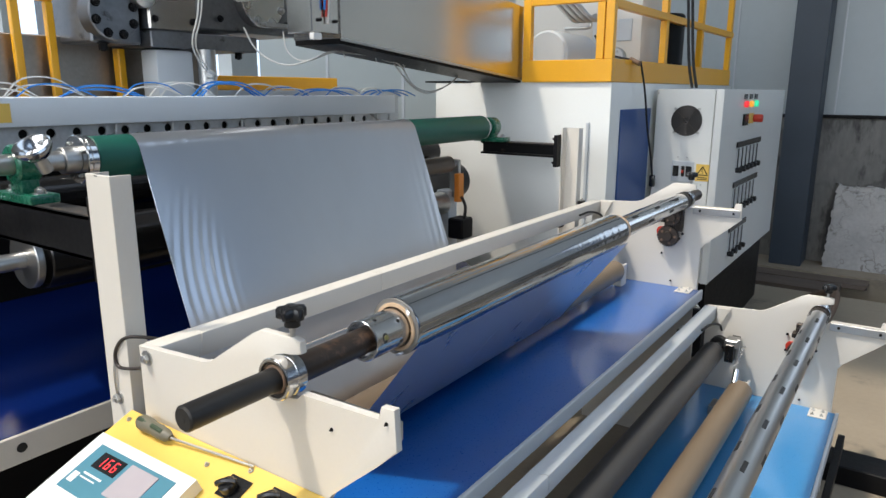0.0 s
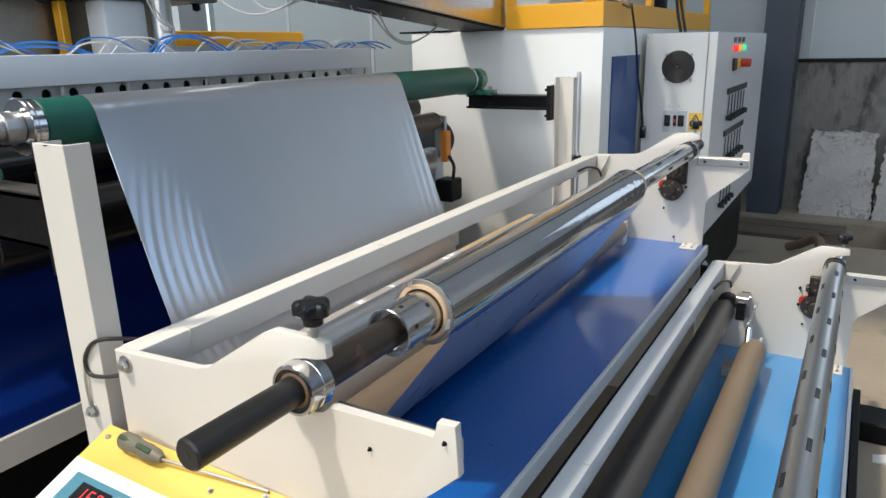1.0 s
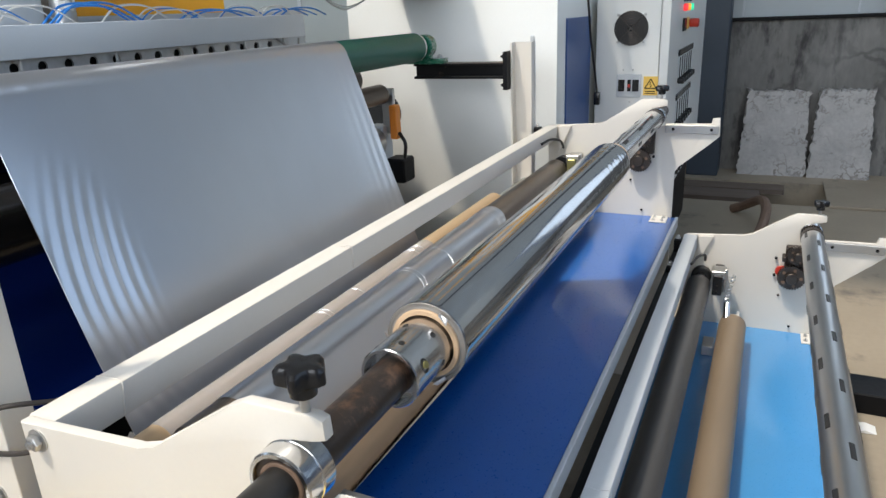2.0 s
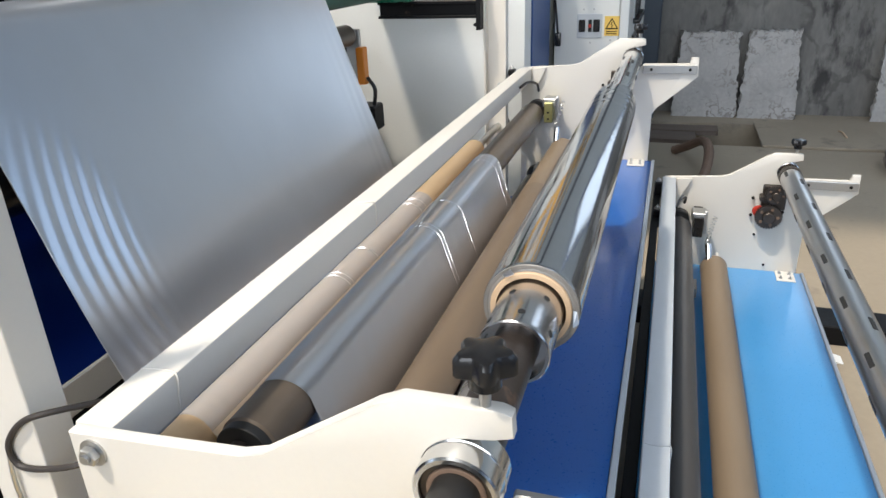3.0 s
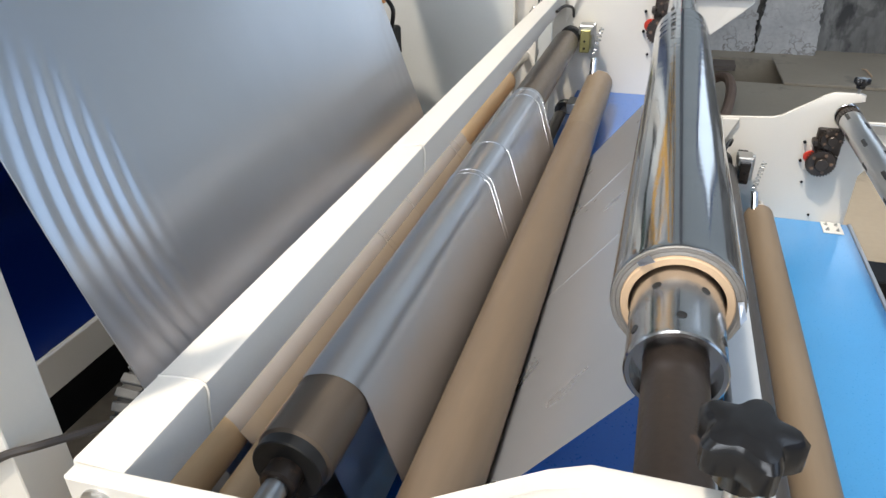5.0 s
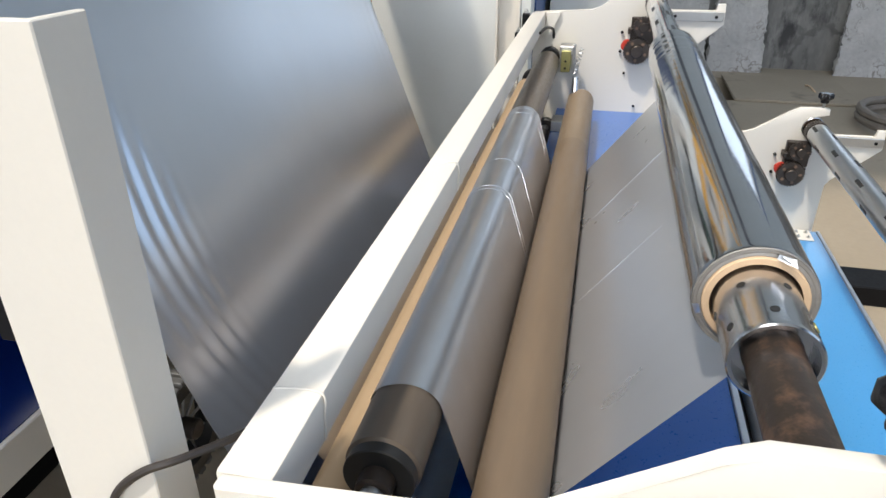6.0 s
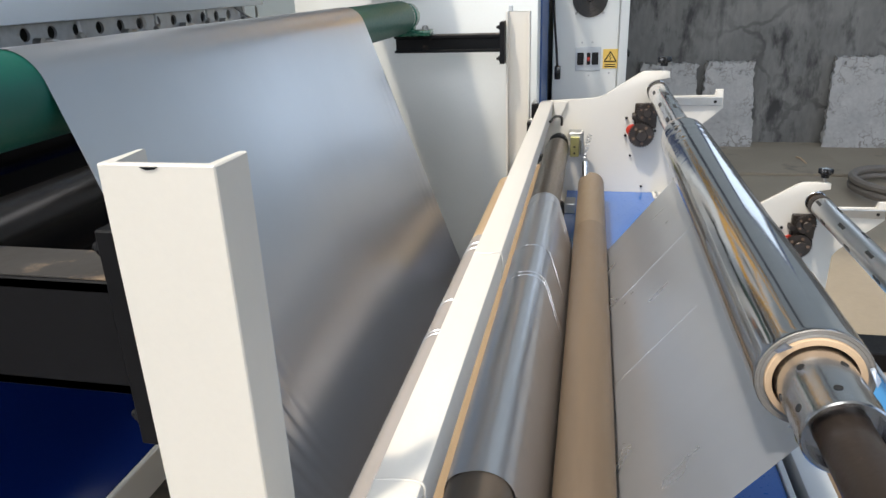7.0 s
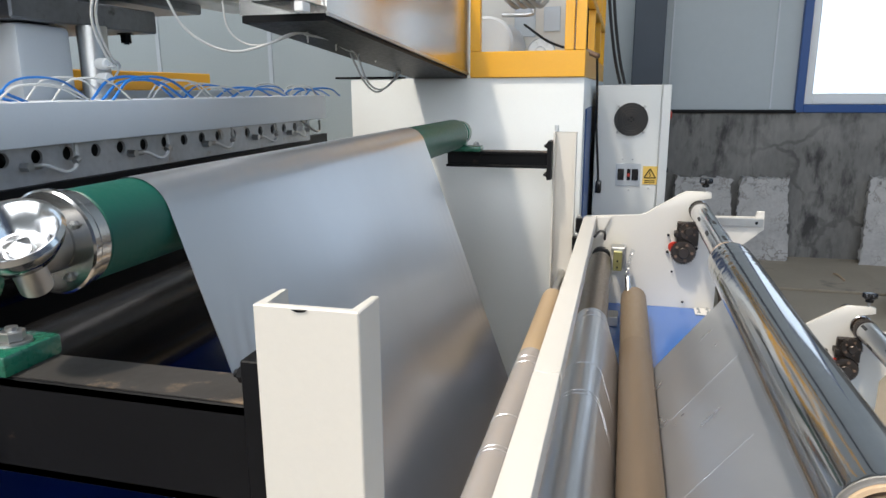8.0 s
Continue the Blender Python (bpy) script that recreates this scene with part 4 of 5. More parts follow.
# ---- film line behind: perforated hood, duct, die ----
def hood():
    x, y0, y1 = -1.804, 0.0, 2.262
    h = thing("air_hood", (x, 1.1, 1.21), "light grey hood beam over a perforated steel plate", "machine hood")
    part("hood_beam", box(B(), x - 0.20, x, y0, y1, 1.270, 1.342, 0.003, 2), HOODP, h, "light grey painted hood beam")
    # plate with real round holes
    bm = B()
    px, z0, z1, hz, r, step = x - 0.035, 1.204, 1.2695, 1.250, 0.0125, 0.069
    n = 16
    y = y0
    k = 0
    while y < 2.17:
        yc, ya, yb = y + step / 2, y, y + step
        ring = [bm.verts.new((px, yc + r * math.cos(j * math.tau / n), hz + r * math.sin(j * math.tau / n))) for j in range(n)]
        deep = [bm.verts.new((px - 0.006, v.co.y, v.co.z)) for v in ring]
        for j in range(n):
            bm.faces.new((ring[j], ring[(j + 1) % n], deep[(j + 1) % n], deep[j]))
        outer = []
        for j in range(n):
            c, s = math.cos(j * math.tau / n), math.sin(j * math.tau / n)
            f = 1 / max(abs(c), abs(s))
            oy, oz = yc + c * f * step / 2, hz + (s * f * (z1 - hz) if s > 0 else s * f * (hz - z0))
            outer.append(bm.verts.new((px, oy, oz)))
        for j in range(n):
            bm.faces.new((ring[j], outer[j], outer[(j + 1) % n], ring[(j + 1) % n]))
        y += step
        k += 1
    bmesh.ops.remove_doubles(bm, verts=bm.verts, dist=0.0004)
    plate = part("perforated_plate", bm, PERF, h, "steel plate with a row of round holes")
    part("backing", box(B(), px - 0.05, px - 0.03, y0, 2.19, 1.197, 1.271), BLACKR, h)
    part("lower_strip", box(B(), px - 0.02, px + 0.012, y0, 2.2, 1.182, 1.2035, 0.002), BLACKS, h, "black lower strip")
    for i, yy in enumerate((0.93, 1.11, 1.37, 1.63, 1.86, 2.06)):
        hose = part("air_hose", tube(B(), [(px + 0.012, yy, 1.236), (px + 0.015, yy + 0.03, 1.235), (px + 0.02, yy + 0.07, 1.220), (px + 0.02, yy + 0.095, 1.233), (px + 0.012, yy + 0.105, 1.268)], 0.0036, 8), CABLEW, h, "white air hose")
        bm = cyl(B(), (px, yy - 0.004, 1.236), (px + 0.018, yy - 0.004, 1.236), 0.008, 6)
        cyl(bm, (px + 0.012, yy - 0.004, 1.236), (px + 0.012, yy + 0.022, 1.236), 0.0055, 10)
        part("fitting", bm, STEEL, h)
        part("fitting", cyl(B(), (px + 0.02, yy + 0.090, 1.236), (px + 0.018, yy + 0.101, 1.242), 0.0065, 8), STEEL, h)
    part("tie", tube(B(), [(px + 0.01, 2.13, 1.268), (px + 0.03, 2.17, 1.238), (px + 0.03, 2.215, 1.233), (px + 0.02, 2.24, 1.263)], 0.004, 8), STEEL, h)
    part("warning_label", box(B(), x, x + 0.0015, 0.70, 0.755, 1.282, 1.328), YPANEL, h, "yellow warning label")


hood()


def cables():
    x = -1.855
    def run(label, points, r, m):
        solid("cable", tube(B(), points, r, 6), m, points[0], label, "cable", "cables over the hood")
    rng = random.Random(7)
    y = 0.55
    k = 0
    while y < 2.2:
        L = rng.uniform(0.16, 0.30)
        hgt = rng.uniform(0.015, 0.04)
        for j in range(3 if k % 2 == 0 else 2):
            o = rng.uniform(-0.012, 0.012)
            blue = k % 3 == 0
            m = (CABLEB if blue else CABLEW) if j < 2 else (CABLEK if k % 2 else CABLEB)
            h2 = hgt * rng.uniform(0.6, 1.2)
            dx = rng.uniform(-0.05, 0.03)
            run("thin cable looped over the grey hood beam", [(x + dx, y + o, 1.339), (x + dx, y + o + L * 0.25, 1.344 + h2), (x + dx + 0.02, y + o + L * 0.6, 1.344 + h2), (x + dx + 0.01, y + o + L, 1.339)], 0.0029 if blue else 0.0020, m)
        y += L * 0.62
        k += 1
    # swagged white cables under the die and duct
    w = "white cables hanging under the stainless duct"
    c = -1.62
    def swag(points, r=0.0028):
        solid("cable", tube(B(), points, r, 6), CABLEW, points[0], w, "cable", "cables under the duct")
    swag([(-1.82, 1.50, 1.56), (-1.80, 1.525, 1.495), (-1.76, 1.56, 1.455), (-1.715, 1.60, 1.443), (-1.66, 1.645, 1.462), (c, 1.69, 1.486), (c, 1.86, 1.487), (c, 2.03, 1.463), (c, 2.25, 1.470), (c, 2.43, 1.478), (c, 2.50, 1.462), (c, 2.42, 1.40), (c, 2.30, 1.36), (c, 2.217, 1.353), (c, 2.13, 1.382), (c, 2.03, 1.455)])
    swag([(-1.745, 1.60, 1.55), (-1.74, 1.605, 1.495), (-1.715, 1.625, 1.463), (-1.67, 1.645, 1.460), (c, 1.70, 1.486)], 0.0022)
    swag([(c + 0.01, 1.72, 1.486), (c + 0.01, 1.87, 1.482), (c + 0.01, 2.04, 1.458), (c + 0.01, 2.12, 1.388), (c + 0.01, 2.21, 1.360), (c + 0.01, 2.31, 1.368), (c + 0.01, 2.43, 1.41), (c + 0.01, 2.49, 1.465)], 0.0028)
    for y in (1.73, 1.90, 2.06, 2.2, 2.34):
        z = 1.52 - (y - 1.62) * 0.10
        swag([(c + 0.03, y, z + 0.02), (c + 0.01, y + 0.01, z - 0.015), (c, y + 0.03, z - 0.04 + (y - 1.7) * 0.04)], 0.0022)
    v = "white cables hanging down the die block"
    for dy in (0.0, 0.012):
        pts = [(-1.84, 1.36 + dy, 1.75), (-1.84, 1.345 + dy, 1.60), (-1.86, 1.33 + dy, 1.50), (-1.88, 1.38 + dy, 1.43), (-1.90, 1.43 + dy, 1.41), (-1.95, 1.46 + dy, 1.41 - dy * 3)]
        solid("cable", tube(B(), pts, 0.0026, 6), CABLEW, pts[0], v, "cable", "cables on the die")


cables()


def duct():
    d = thing("stainless_duct", (-1.5, 2.1, 1.45), "brushed stainless steel extruder cover with a dark underside", "machine cover")
    a, b = Vector((-1.506, 1.62, 1.517)), Vector((-1.424, 2.668, 1.408))
    def slab(off0, off1, z0, z1, p=a, q=b):
        bm = B()
        vs = []
        for base in (p, q):
            for ox in (off0, off1):
                for oz in (z0, z1):
                    vs.append(bm.verts.new(base + Vector((ox, 0, oz))))
        for f in ((0, 1, 3, 2), (4, 6, 7, 5), (0, 4, 5, 1), (2, 3, 7, 6), (0, 2, 6, 4), (1, 5, 7, 3)):
            bm.faces.new([vs[i] for i in f])
        return bm
    part("cover", slab(-0.21, 0, 0.004, 0.30), STAIN, d, "brushed stainless cover sheet", smooth=0)
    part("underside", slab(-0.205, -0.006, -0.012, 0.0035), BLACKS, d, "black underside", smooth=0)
    part("joint_strip", slab(-0.003, 0.002, -0.002, 0.006), STEEL, d, smooth=0)
    jb = part("junction_box", box(B(), -1.62, -1.512, 1.50, 1.62, 1.532, 1.80, 0.003), STAIN, d, "stainless junction box")
    part("terminal", box(B(), -1.525, -1.505, 1.50, 1.535, 1.512, 1.531, 0.002), WHITEPL, d)
    for y, z in ((1.53, 1.57), (1.60, 1.57), (1.53, 1.70)):
        part("screw", hexbolt(B(), (-1.512, y, z), (1, 0, 0), 0.006, 0.008, False), BLACKS, jb)
    for k, m in enumerate((CABLEB, RED, CABLEW)):
        part("wire", tube(B(), [(-1.505, 1.545 + 0.01 * k, 1.80), (-1.50, 1.55 + 0.008 * k, 1.68), (-1.505, 1.548 + 0.006 * k, 1.60 - 0.02 * k)], 0.004, 6), m, d)


duct()


def die():
    d = thing("extrusion_die", (-2.15, 1.6, 1.5), "dark oily steel die blocks with bolted round flanges", "extruder die")
    part("block", box(B(), -2.32, -2.0, 1.28, 1.46, 1.545, 2.0, 0.006), STAIN, d, "scratched steel block")
    part("base_block", box(B(), -2.36, -1.99, 1.275, 1.70, 1.493, 1.5445, 0.004), DIEM, d, "dark base block")
    part("block", box(B(), -2.36, -2.01, 1.465, 1.93, 1.56, 2.0, 0.006), DIEM, d)
    part("block", box(B(), -2.36, -2.04, 1.11, 1.275, 1.50, 2.0, 0.006), DIEM, d)
    part("tie_plate", box(B(), -2.05, -1.94, 1.70, 2.14, 1.585, 1.598, 0.002), STEEL, d)
    part("block", box(B(), -2.30, -1.97, 1.90, 2.12, 1.60, 2.0, 0.004), STAIN, d, "scratched steel block")
    for y, z, r, m, x in ((1.165, 1.585, 0.080, DIEM, -2.03), (1.72, 1.68, 0.10, STAIN, -2.0)):
        fl = part("round_flange", cyl(B(), (x - 0.03, y, z), (x + 0.035, y, z), r, 48, 0.004), m, d, "bolted round flange")
        for k in range(8):
            a = k * math.tau / 8 + 0.35
            part("bolt", hexbolt(B(), (x + 0.035, y + (r - 0.016) * math.cos(a), z + (r - 0.016) * math.sin(a)), (1, 0, 0), 0.010, 0.012), STEEL if m is STAIN else BLACKS, fl)
    part("ball_joint", cyl(B(), (-2.02, 1.25, 1.64), (-1.95, 1.25, 1.64), 0.034, 32, 0.014), STEEL, d, "rounded steel cap")
    part("ball_joint", cyl(B(), (-2.0, 1.62, 1.70), (-1.90, 1.62, 1.70), 0.040, 32, 0.016), WHITEPL, d, "rounded pale cap")
    for y, z in ((1.30, 1.58), (1.44, 1.58), (1.30, 1.68), (1.44, 1.68), (1.55, 1.60), (1.85, 1.60)):
        part("bolt", hexbolt(B(), (-2.0, y, z), (1, 0, 0), 0.008, 0.010), BLACKS, d)
    for y in (1.15, 1.40, 1.66):
        part("foot_bolt", hexbolt(B(), (-2.05, y, 1.493 if y > 1.3 else 1.50), (0, 0, -1), 0.013, 0.02), BLACKS, d)
    sup = thing("die_support", (-1.99, 1.45, 1.0), "round steel support column beside a pale housing", "support column")
    part("column", cyl(B(), (-1.985, 1.472, 1.0), (-1.985, 1.472, 1.493), 0.030, 32), STEEL, sup)
    part("housing", box(B(), -2.10, -2.01, 1.30, 1.44, 1.0, 1.49, 0.012, 2), GREYP, sup, "pale rounded housing")
    for z in (1.415, 1.385):
        part("plug", cyl(B(), (-1.97, 1.46, z), (-1.935, 1.45, z), 0.012, 16, 0.003), WHITEPL, sup)


die()


def rear_frames():
    lb = thing("stainless_trough", (-2.3, 0.7, 1.3), "long brownish stainless cover behind the hood", "machine cover")
    part("cover", box(B(), -2.55, -2.22, -0.6, 1.62, 1.28, 1.525, 0.004), HEATM, lb)
    fr = thing("yellow_tube_stand", (-2.5, 1.6, FLOOR), "yellow painted tube frame behind the die", "machine frame")
    for x0, x1, y0, y1, z0, z1 in ((-2.20, -2.18, 0.955, 0.980, FLOOR, 1.62), (-2.20, -2.18, 1.055, 1.08, FLOOR, 1.62), (-2.20, -2.18, 0.955, 1.08, 1.6202, 1.645), (-2.20, -2.165, 1.265, 1.29, 1.0, 1.493), (-2.44, -2.40, 1.70, 2.55, 1.36, 1.42)):
        part("tube", box(B(), x0, x1, y0, y1, z0, z1, 0.003), YELLOW, fr)
    bt = thing("rear_table", (-2.4, 2.2, 1.2), "grey machine table edge behind the hood", "machine table")
    part("top", box(B(), -2.95, -2.05, 1.50, 2.60, 1.33, 1.36, 0.003), GREYP, bt)
    part("apron", box(B(), -2.08, -2.055, 1.50, 2.60, 1.0, 1.3295), GREYP, bt)

    sc = thing("pale_machine_cover", (-2.8, 3.25, FLOOR), "large pale sheet cover standing behind the hood", "machine cover")
    part("sheet", box(B(), -3.72, -1.90, 3.20, 3.26, FLOOR, 2.6, 0.02, 3), COVERM, sc, "pale grey-green painted sheet")
    for x in (-3.1, -2.5):
        part("seam_strip", box(B(), x, x + 0.02, 3.194, 3.1995, FLOOR, 2.58), GREYP, sc)


rear_frames()


def white_cabinet():
    x0, x1, y0, y1, zt = -1.885, -1.022, 2.632, 4.66, 1.402
    c = thing("machine_cabinet", (-1.45, 3.4, FLOOR), "glossy white machine base cabinet with a blue side door", "machine cabinet")
    part("body", box(B(), x0, x1, y0, y1, FLOOR, zt, 0.004, 2), WHITEP, c, "glossy white painted sheet body")
    part("side_door", box(B(), x1 + 0.0005, x1 + 0.006, 2.74, 3.118, 0.30, 1.292, 0.002), DOORB, c, "blue sheet metal door")
    part("trim_strip", box(B(), -1.119, -1.106, y0 - 0.010, y0 - 0.0005, 0.30, 1.24, 0.002), GREYP, c, "thin grey upright strip")
    part("rim", box(B(), x0 - 0.06, x0 + 0.20, y0 - 0.002, y0 + 0.05, zt + 0.0005, zt + 0.008), BLACKS, c)
    g = thing("yellow_cage", (-1.22, 3.5, zt), "yellow painted guard cage on the white cabinet", "guard cage")
    xl, xr, yf, yb = -1.424, -1.022, 2.622, 4.62
    bars = [("kick_panel", xl, xr, yf, yf + 0.03, zt + 0.001, 1.492), ("kick_panel", xr - 0.03, xr, yf + 0.0305, yb, zt + 0.001, 1.495),
            ("post", xl, xl + 0.036, yf, yf + 0.03, 1.4925, 2.25), ("post", xr - 0.035, xr, yf, yf + 0.03, 1.4925, 2.25), ("stile", xr - 0.072, xr - 0.040, yf, yf + 0.028, 1.4925, 1.71),
            ("rail", xl + 0.0365, xr - 0.0355, yf, yf + 0.03, 1.712, 1.742), ("rail", xr - 0.03, xr, yf + 0.0305, yb, 1.690, 1.722),
            ("post", xr - 0.03, xr, 3.28, 3.32, 1.4955, 1.6895), ("post", xr - 0.03, xr, 3.90, 3.94, 1.4955, 1.6895), ("post", xr - 0.03, xr, 4.55, 4.59, 1.4955, 1.6895),
            ("post", xr - 0.03, xr, 3.28, 3.32, 1.7225, 2.25), ("post", xr - 0.03, xr, 3.90, 3.94, 1.7225, 2.25), ("post", xr - 0.03, xr, 4.55, 4.59, 1.7225, 2.25), ("rail", xr - 0.03, xr, yf + 0.0305, yb, 2.2505, 2.28)]
    for n, *b in bars:
        part(n, box(B(), *b, 0.002), YELLOW, g)
    # gearbox housing in the cage
    k = thing("drive_unit", (-1.5, 3.5, zt), "pale cream drive housing with a round flange and pipes", "machine drive")
    part("housing", box(B(), -1.80, -1.12, 3.22, 3.60, zt + 0.001, 2.1, 0.01, 2), CREAM, k, "pale cream housing plate")
    part("window", box(B(), -1.235, -1.165, 3.212, 3.2205, 1.60, 1.70, 0.003), GREYP, k)
    part("window", box(B(), -1.36, -1.27, 3.212, 3.2205, 1.58, 1.70, 0.003), GREYP, k)
    fl = part("round_flange", cyl(B(), (-1.24, 3.18, 1.515), (-1.24, 3.219, 1.515), 0.058, 36, 0.004), STEEL, k, "round bolted flange")
    for j in range(6):
        a = j * math.tau / 6
        part("bolt", hexbolt(B(), (-1.24 + 0.042 * math.cos(a), 3.18, 1.515 + 0.042 * math.sin(a)), (0, -1, 0), 0.007, 0.008), STEEL, fl)
    part("hub", cyl(B(), (-1.24, 3.14, 1.515), (-1.24, 3.18, 1.515), 0.022, 24, 0.004), STEEL, fl)
    part("side_motor", cyl(B(), (-1.40, 2.80, 1.53), (-1.40, 3.15, 1.53), 0.10, 40, 0.01), GREYP, k, "grey motor drum")
    part("pipe", tube(B(), [(-1.36, 2.9, 1.64), (-1.25, 2.9, 1.64), (-1.24, 2.9, 1.66)], 0.008, 8), STEEL, k)
    for j in range(4):
        part("pipe", tube(B(), [(-1.42 + 0.03 * j, 2.82, 1.80), (-1.36 + 0.03 * j, 2.86, 1.72), (-1.31 + 0.03 * j, 2.90, 1.67), (-1.29 + 0.03 * j, 3.0, 1.70)], 0.010, 8), STEEL, k)
    part("dark_drum", cyl(B(), (-1.13, 3.62, zt + 0.001), (-1.13, 3.62, 1.75), 0.09, 32, 0.01), BLACKS, k, "dark drum")
    part("link_rod", tube(B(), [(-1.30, 3.1, 1.62), (-1.16, 2.9, 1.53), (-1.0, 2.85, 1.49)], 0.005, 6), BLACKS, k)
    part("rod_grip", cyl(B(), (-1.035, 2.86, 1.50), (-0.985, 2.845, 1.478), 0.010, 14, 0.003), HOSE, k)
    for ob in (c, g, k):
        ob.location += Vector((0.009, 0.026, -0.005))


white_cabinet()


def electric_cabinet():
    x0, x1, y0, y1, z0, z1 = -1.008, -0.715, 3.14, 4.69, 0.495, 1.378
    c = thing("electric_cabinet", (-0.87, 3.9, z0), "white electric control cabinet with a fan grille and meters", "electric cabinet")
    part("body", box(B(), x0, x1, y0 + 0.012, y1, z0, z1, 0.003), WHITEP, c, "white painted sheet body")
    part("back_panel", box(B(), x0 + 0.002, x1 - 0.035, y0, y0 + 0.0115, z0 + 0.002, z1 - 0.002, 0.002), WHITEP, c, "white cover panel")
    part("door_edge", box(B(), x1 - 0.031, x1 + 0.003, y0 - 0.004, y0 + 0.011, z0 + 0.002, z1, 0.002), WHITEP, c)
    leg = part("plinth", box(B(), x0, x1 - 0.05, y0 + 0.2, y1, FLOOR, z0 - 0.0005), BLACKS, c, "dark plinth")
    # fan grille
    f = part("fan", cyl(B(), (-0.865, y0 - 0.004, 1.239), (-0.865, y0 + 0.0005, 1.239), 0.068, 48), BLACKR, c, "dark fan opening")
    for r in (0.066, 0.056, 0.046, 0.036, 0.026, 0.016):
        pts = [(-0.865 + r * math.cos(a * math.tau / 28), y0 - 0.009, 1.239 + r * math.sin(a * math.tau / 28)) for a in range(29)]
        part("guard_ring", tube(B(), pts, 0.0013, 5, 1), GEARM, f)
    for a in (45, 135):
        dx, dz = 0.074 * math.cos(radians(a)), 0.074 * math.sin(radians(a))
        part("guard_bar", tube(B(), [(-0.865 - dx, y0 - 0.009, 1.239 - dz), (-0.865 + dx, y0 - 0.009, 1.239 + dz)], 0.0013, 5, 1), GEARM, f)
        for s in (-1, 1):
            part("screw", hexbolt(B(), (-0.865 + s * dx, y0, 1.239 + s * dz), (0, -1, 0), 0.006, 0.008, False), STEEL, f)
    part("hub", cyl(B(), (-0.865, y0 - 0.008, 1.239), (-0.865, y0 - 0.004, 1.239), 0.012, 20), BLACKPL, f)
    # breaker plate and sticker
    sw = part("breaker_plate", box(B(), -0.915, -0.815, y0 - 0.004, y0 - 0.0005, 0.963, 1.058, 0.002), GREYP, c, "grey breaker plate")
    for x, w, m in ((-0.895, 0.026, BLACKPL), (-0.863, 0.014, BLACKPL), (-0.837, 0.026, BLACKPL)):
        part("switch", box(B(), x - w / 2, x + w / 2, y0 - 0.009, y0 - 0.0045, 0.988, 1.036, 0.002), m, sw)
    part("rocker", box(B(), -0.868, -0.858, y0 - 0.012, y0 - 0.0095, 1.004, 1.018, 0.001), RED, sw)
    st = part("warning_sticker", box(B(), -0.806, -0.748, y0 - 0.0022, y0 - 0.0003, 0.972, 1.048), YPANEL, c, "yellow warning sticker with a black triangle")
    bm = B()
    for a, b in (((-0.800, 1.0), (-0.777, 1.038)), ((-0.777, 1.038), (-0.754, 1.0)), ((-0.754, 1.0), (-0.800, 1.0))):
        tube(bm, [(a[0], y0 - 0.0025, a[1]), (b[0], y0 - 0.0025, b[1])], 0.0022, 5, 1)
    tube(bm, [(-0.777, y0 - 0.0025, 1.027), (-0.780, y0 - 0.0025, 1.016), (-0.774, y0 - 0.0025, 1.014), (-0.778, y0 - 0.0025, 1.003)], 0.0018, 5, 1)
    part("triangle", bm, BLACKPL, st)
    for z in (0.988, 0.980):
        part("text_bar", box(B(), -0.798, -0.756, y0 - 0.0026, y0 - 0.002, z - 0.0018, z + 0.0018), BLACKPL, st)
    for x, z in ((-1.0, 1.36), (-0.78, 0.955), (-0.89, 1.075), (-0.85, 1.075), (-0.86, 0.945), (-1.0, 0.84)):
        part("screw", hexbolt(B(), (x, y0, z), (0, -1, 0), 0.004, 0.003, False), STEEL, c)
    # door side: lamps, switch and rows of meters
    for y, m in ((3.58, "red"), (3.70, "amber"), (3.82, "green")):
        la = part("pilot_lamp", cyl(B(), (x1 - 0.001, y, 1.308), (x1 + 0.018, y, 1.308), 0.016, 20, 0.004), LAMPS[m], c, m + " glowing pilot lamp")
        part("bezel", box(B(), x1 + 0.0005, x1 + 0.005, y - 0.03, y + 0.03, 1.332, 1.356), BLACKPL, la)
    part("meter", box(B(), x1 + 0.0005, x1 + 0.01, 3.56, 3.65, 1.205, 1.262, 0.002), BLACKPL, c, "small black meter")
    sp = part("switch_plate", box(B(), x1 + 0.0005, x1 + 0.006, 3.70, 3.80, 1.21, 1.262, 0.002), YPANEL, c, "yellow emergency switch plate")
    part("rotary_switch", cyl(B(), (x1 + 0.0065, 3.79, 1.235), (x1 + 0.05, 3.79, 1.235), 0.02, 16, 0.004), RED, sp, "red rotary switch")
    for zt, zb, n in ((1.13, 0.985, 6), (0.935, 0.79, 6), (0.71, 0.565, 4)):
        part("nameplate_strip", box(B(), x1 + 0.0005, x1 + 0.008, 3.48, 3.50 + 0.09 * n, zt - 0.028, zt, 0.001), BLACKPL, c)
        for k in range(n):
            y = 3.50 + 0.088 * k
            dv = part("controller", box(B(), x1 + 0.0005, x1 + 0.006, y, y + 0.045, zb + 0.02, zt - 0.0285, 0.001), GREYP, c, "narrow controller with a black slot")
            part("slot", box(B(), x1 + 0.0062, x1 + 0.009, y + 0.004, y + 0.02, zb + 0.022, zt - 0.032), BLACKPL, dv)
            part("knob", cyl(B(), (x1 + 0.0005, y + 0.012, zb + 0.008), (x1 + 0.03, y + 0.012, zb + 0.008), 0.014, 14, 0.003), BLACKPL, c)
    c.location += Vector((0.018, 0.022, -0.006))
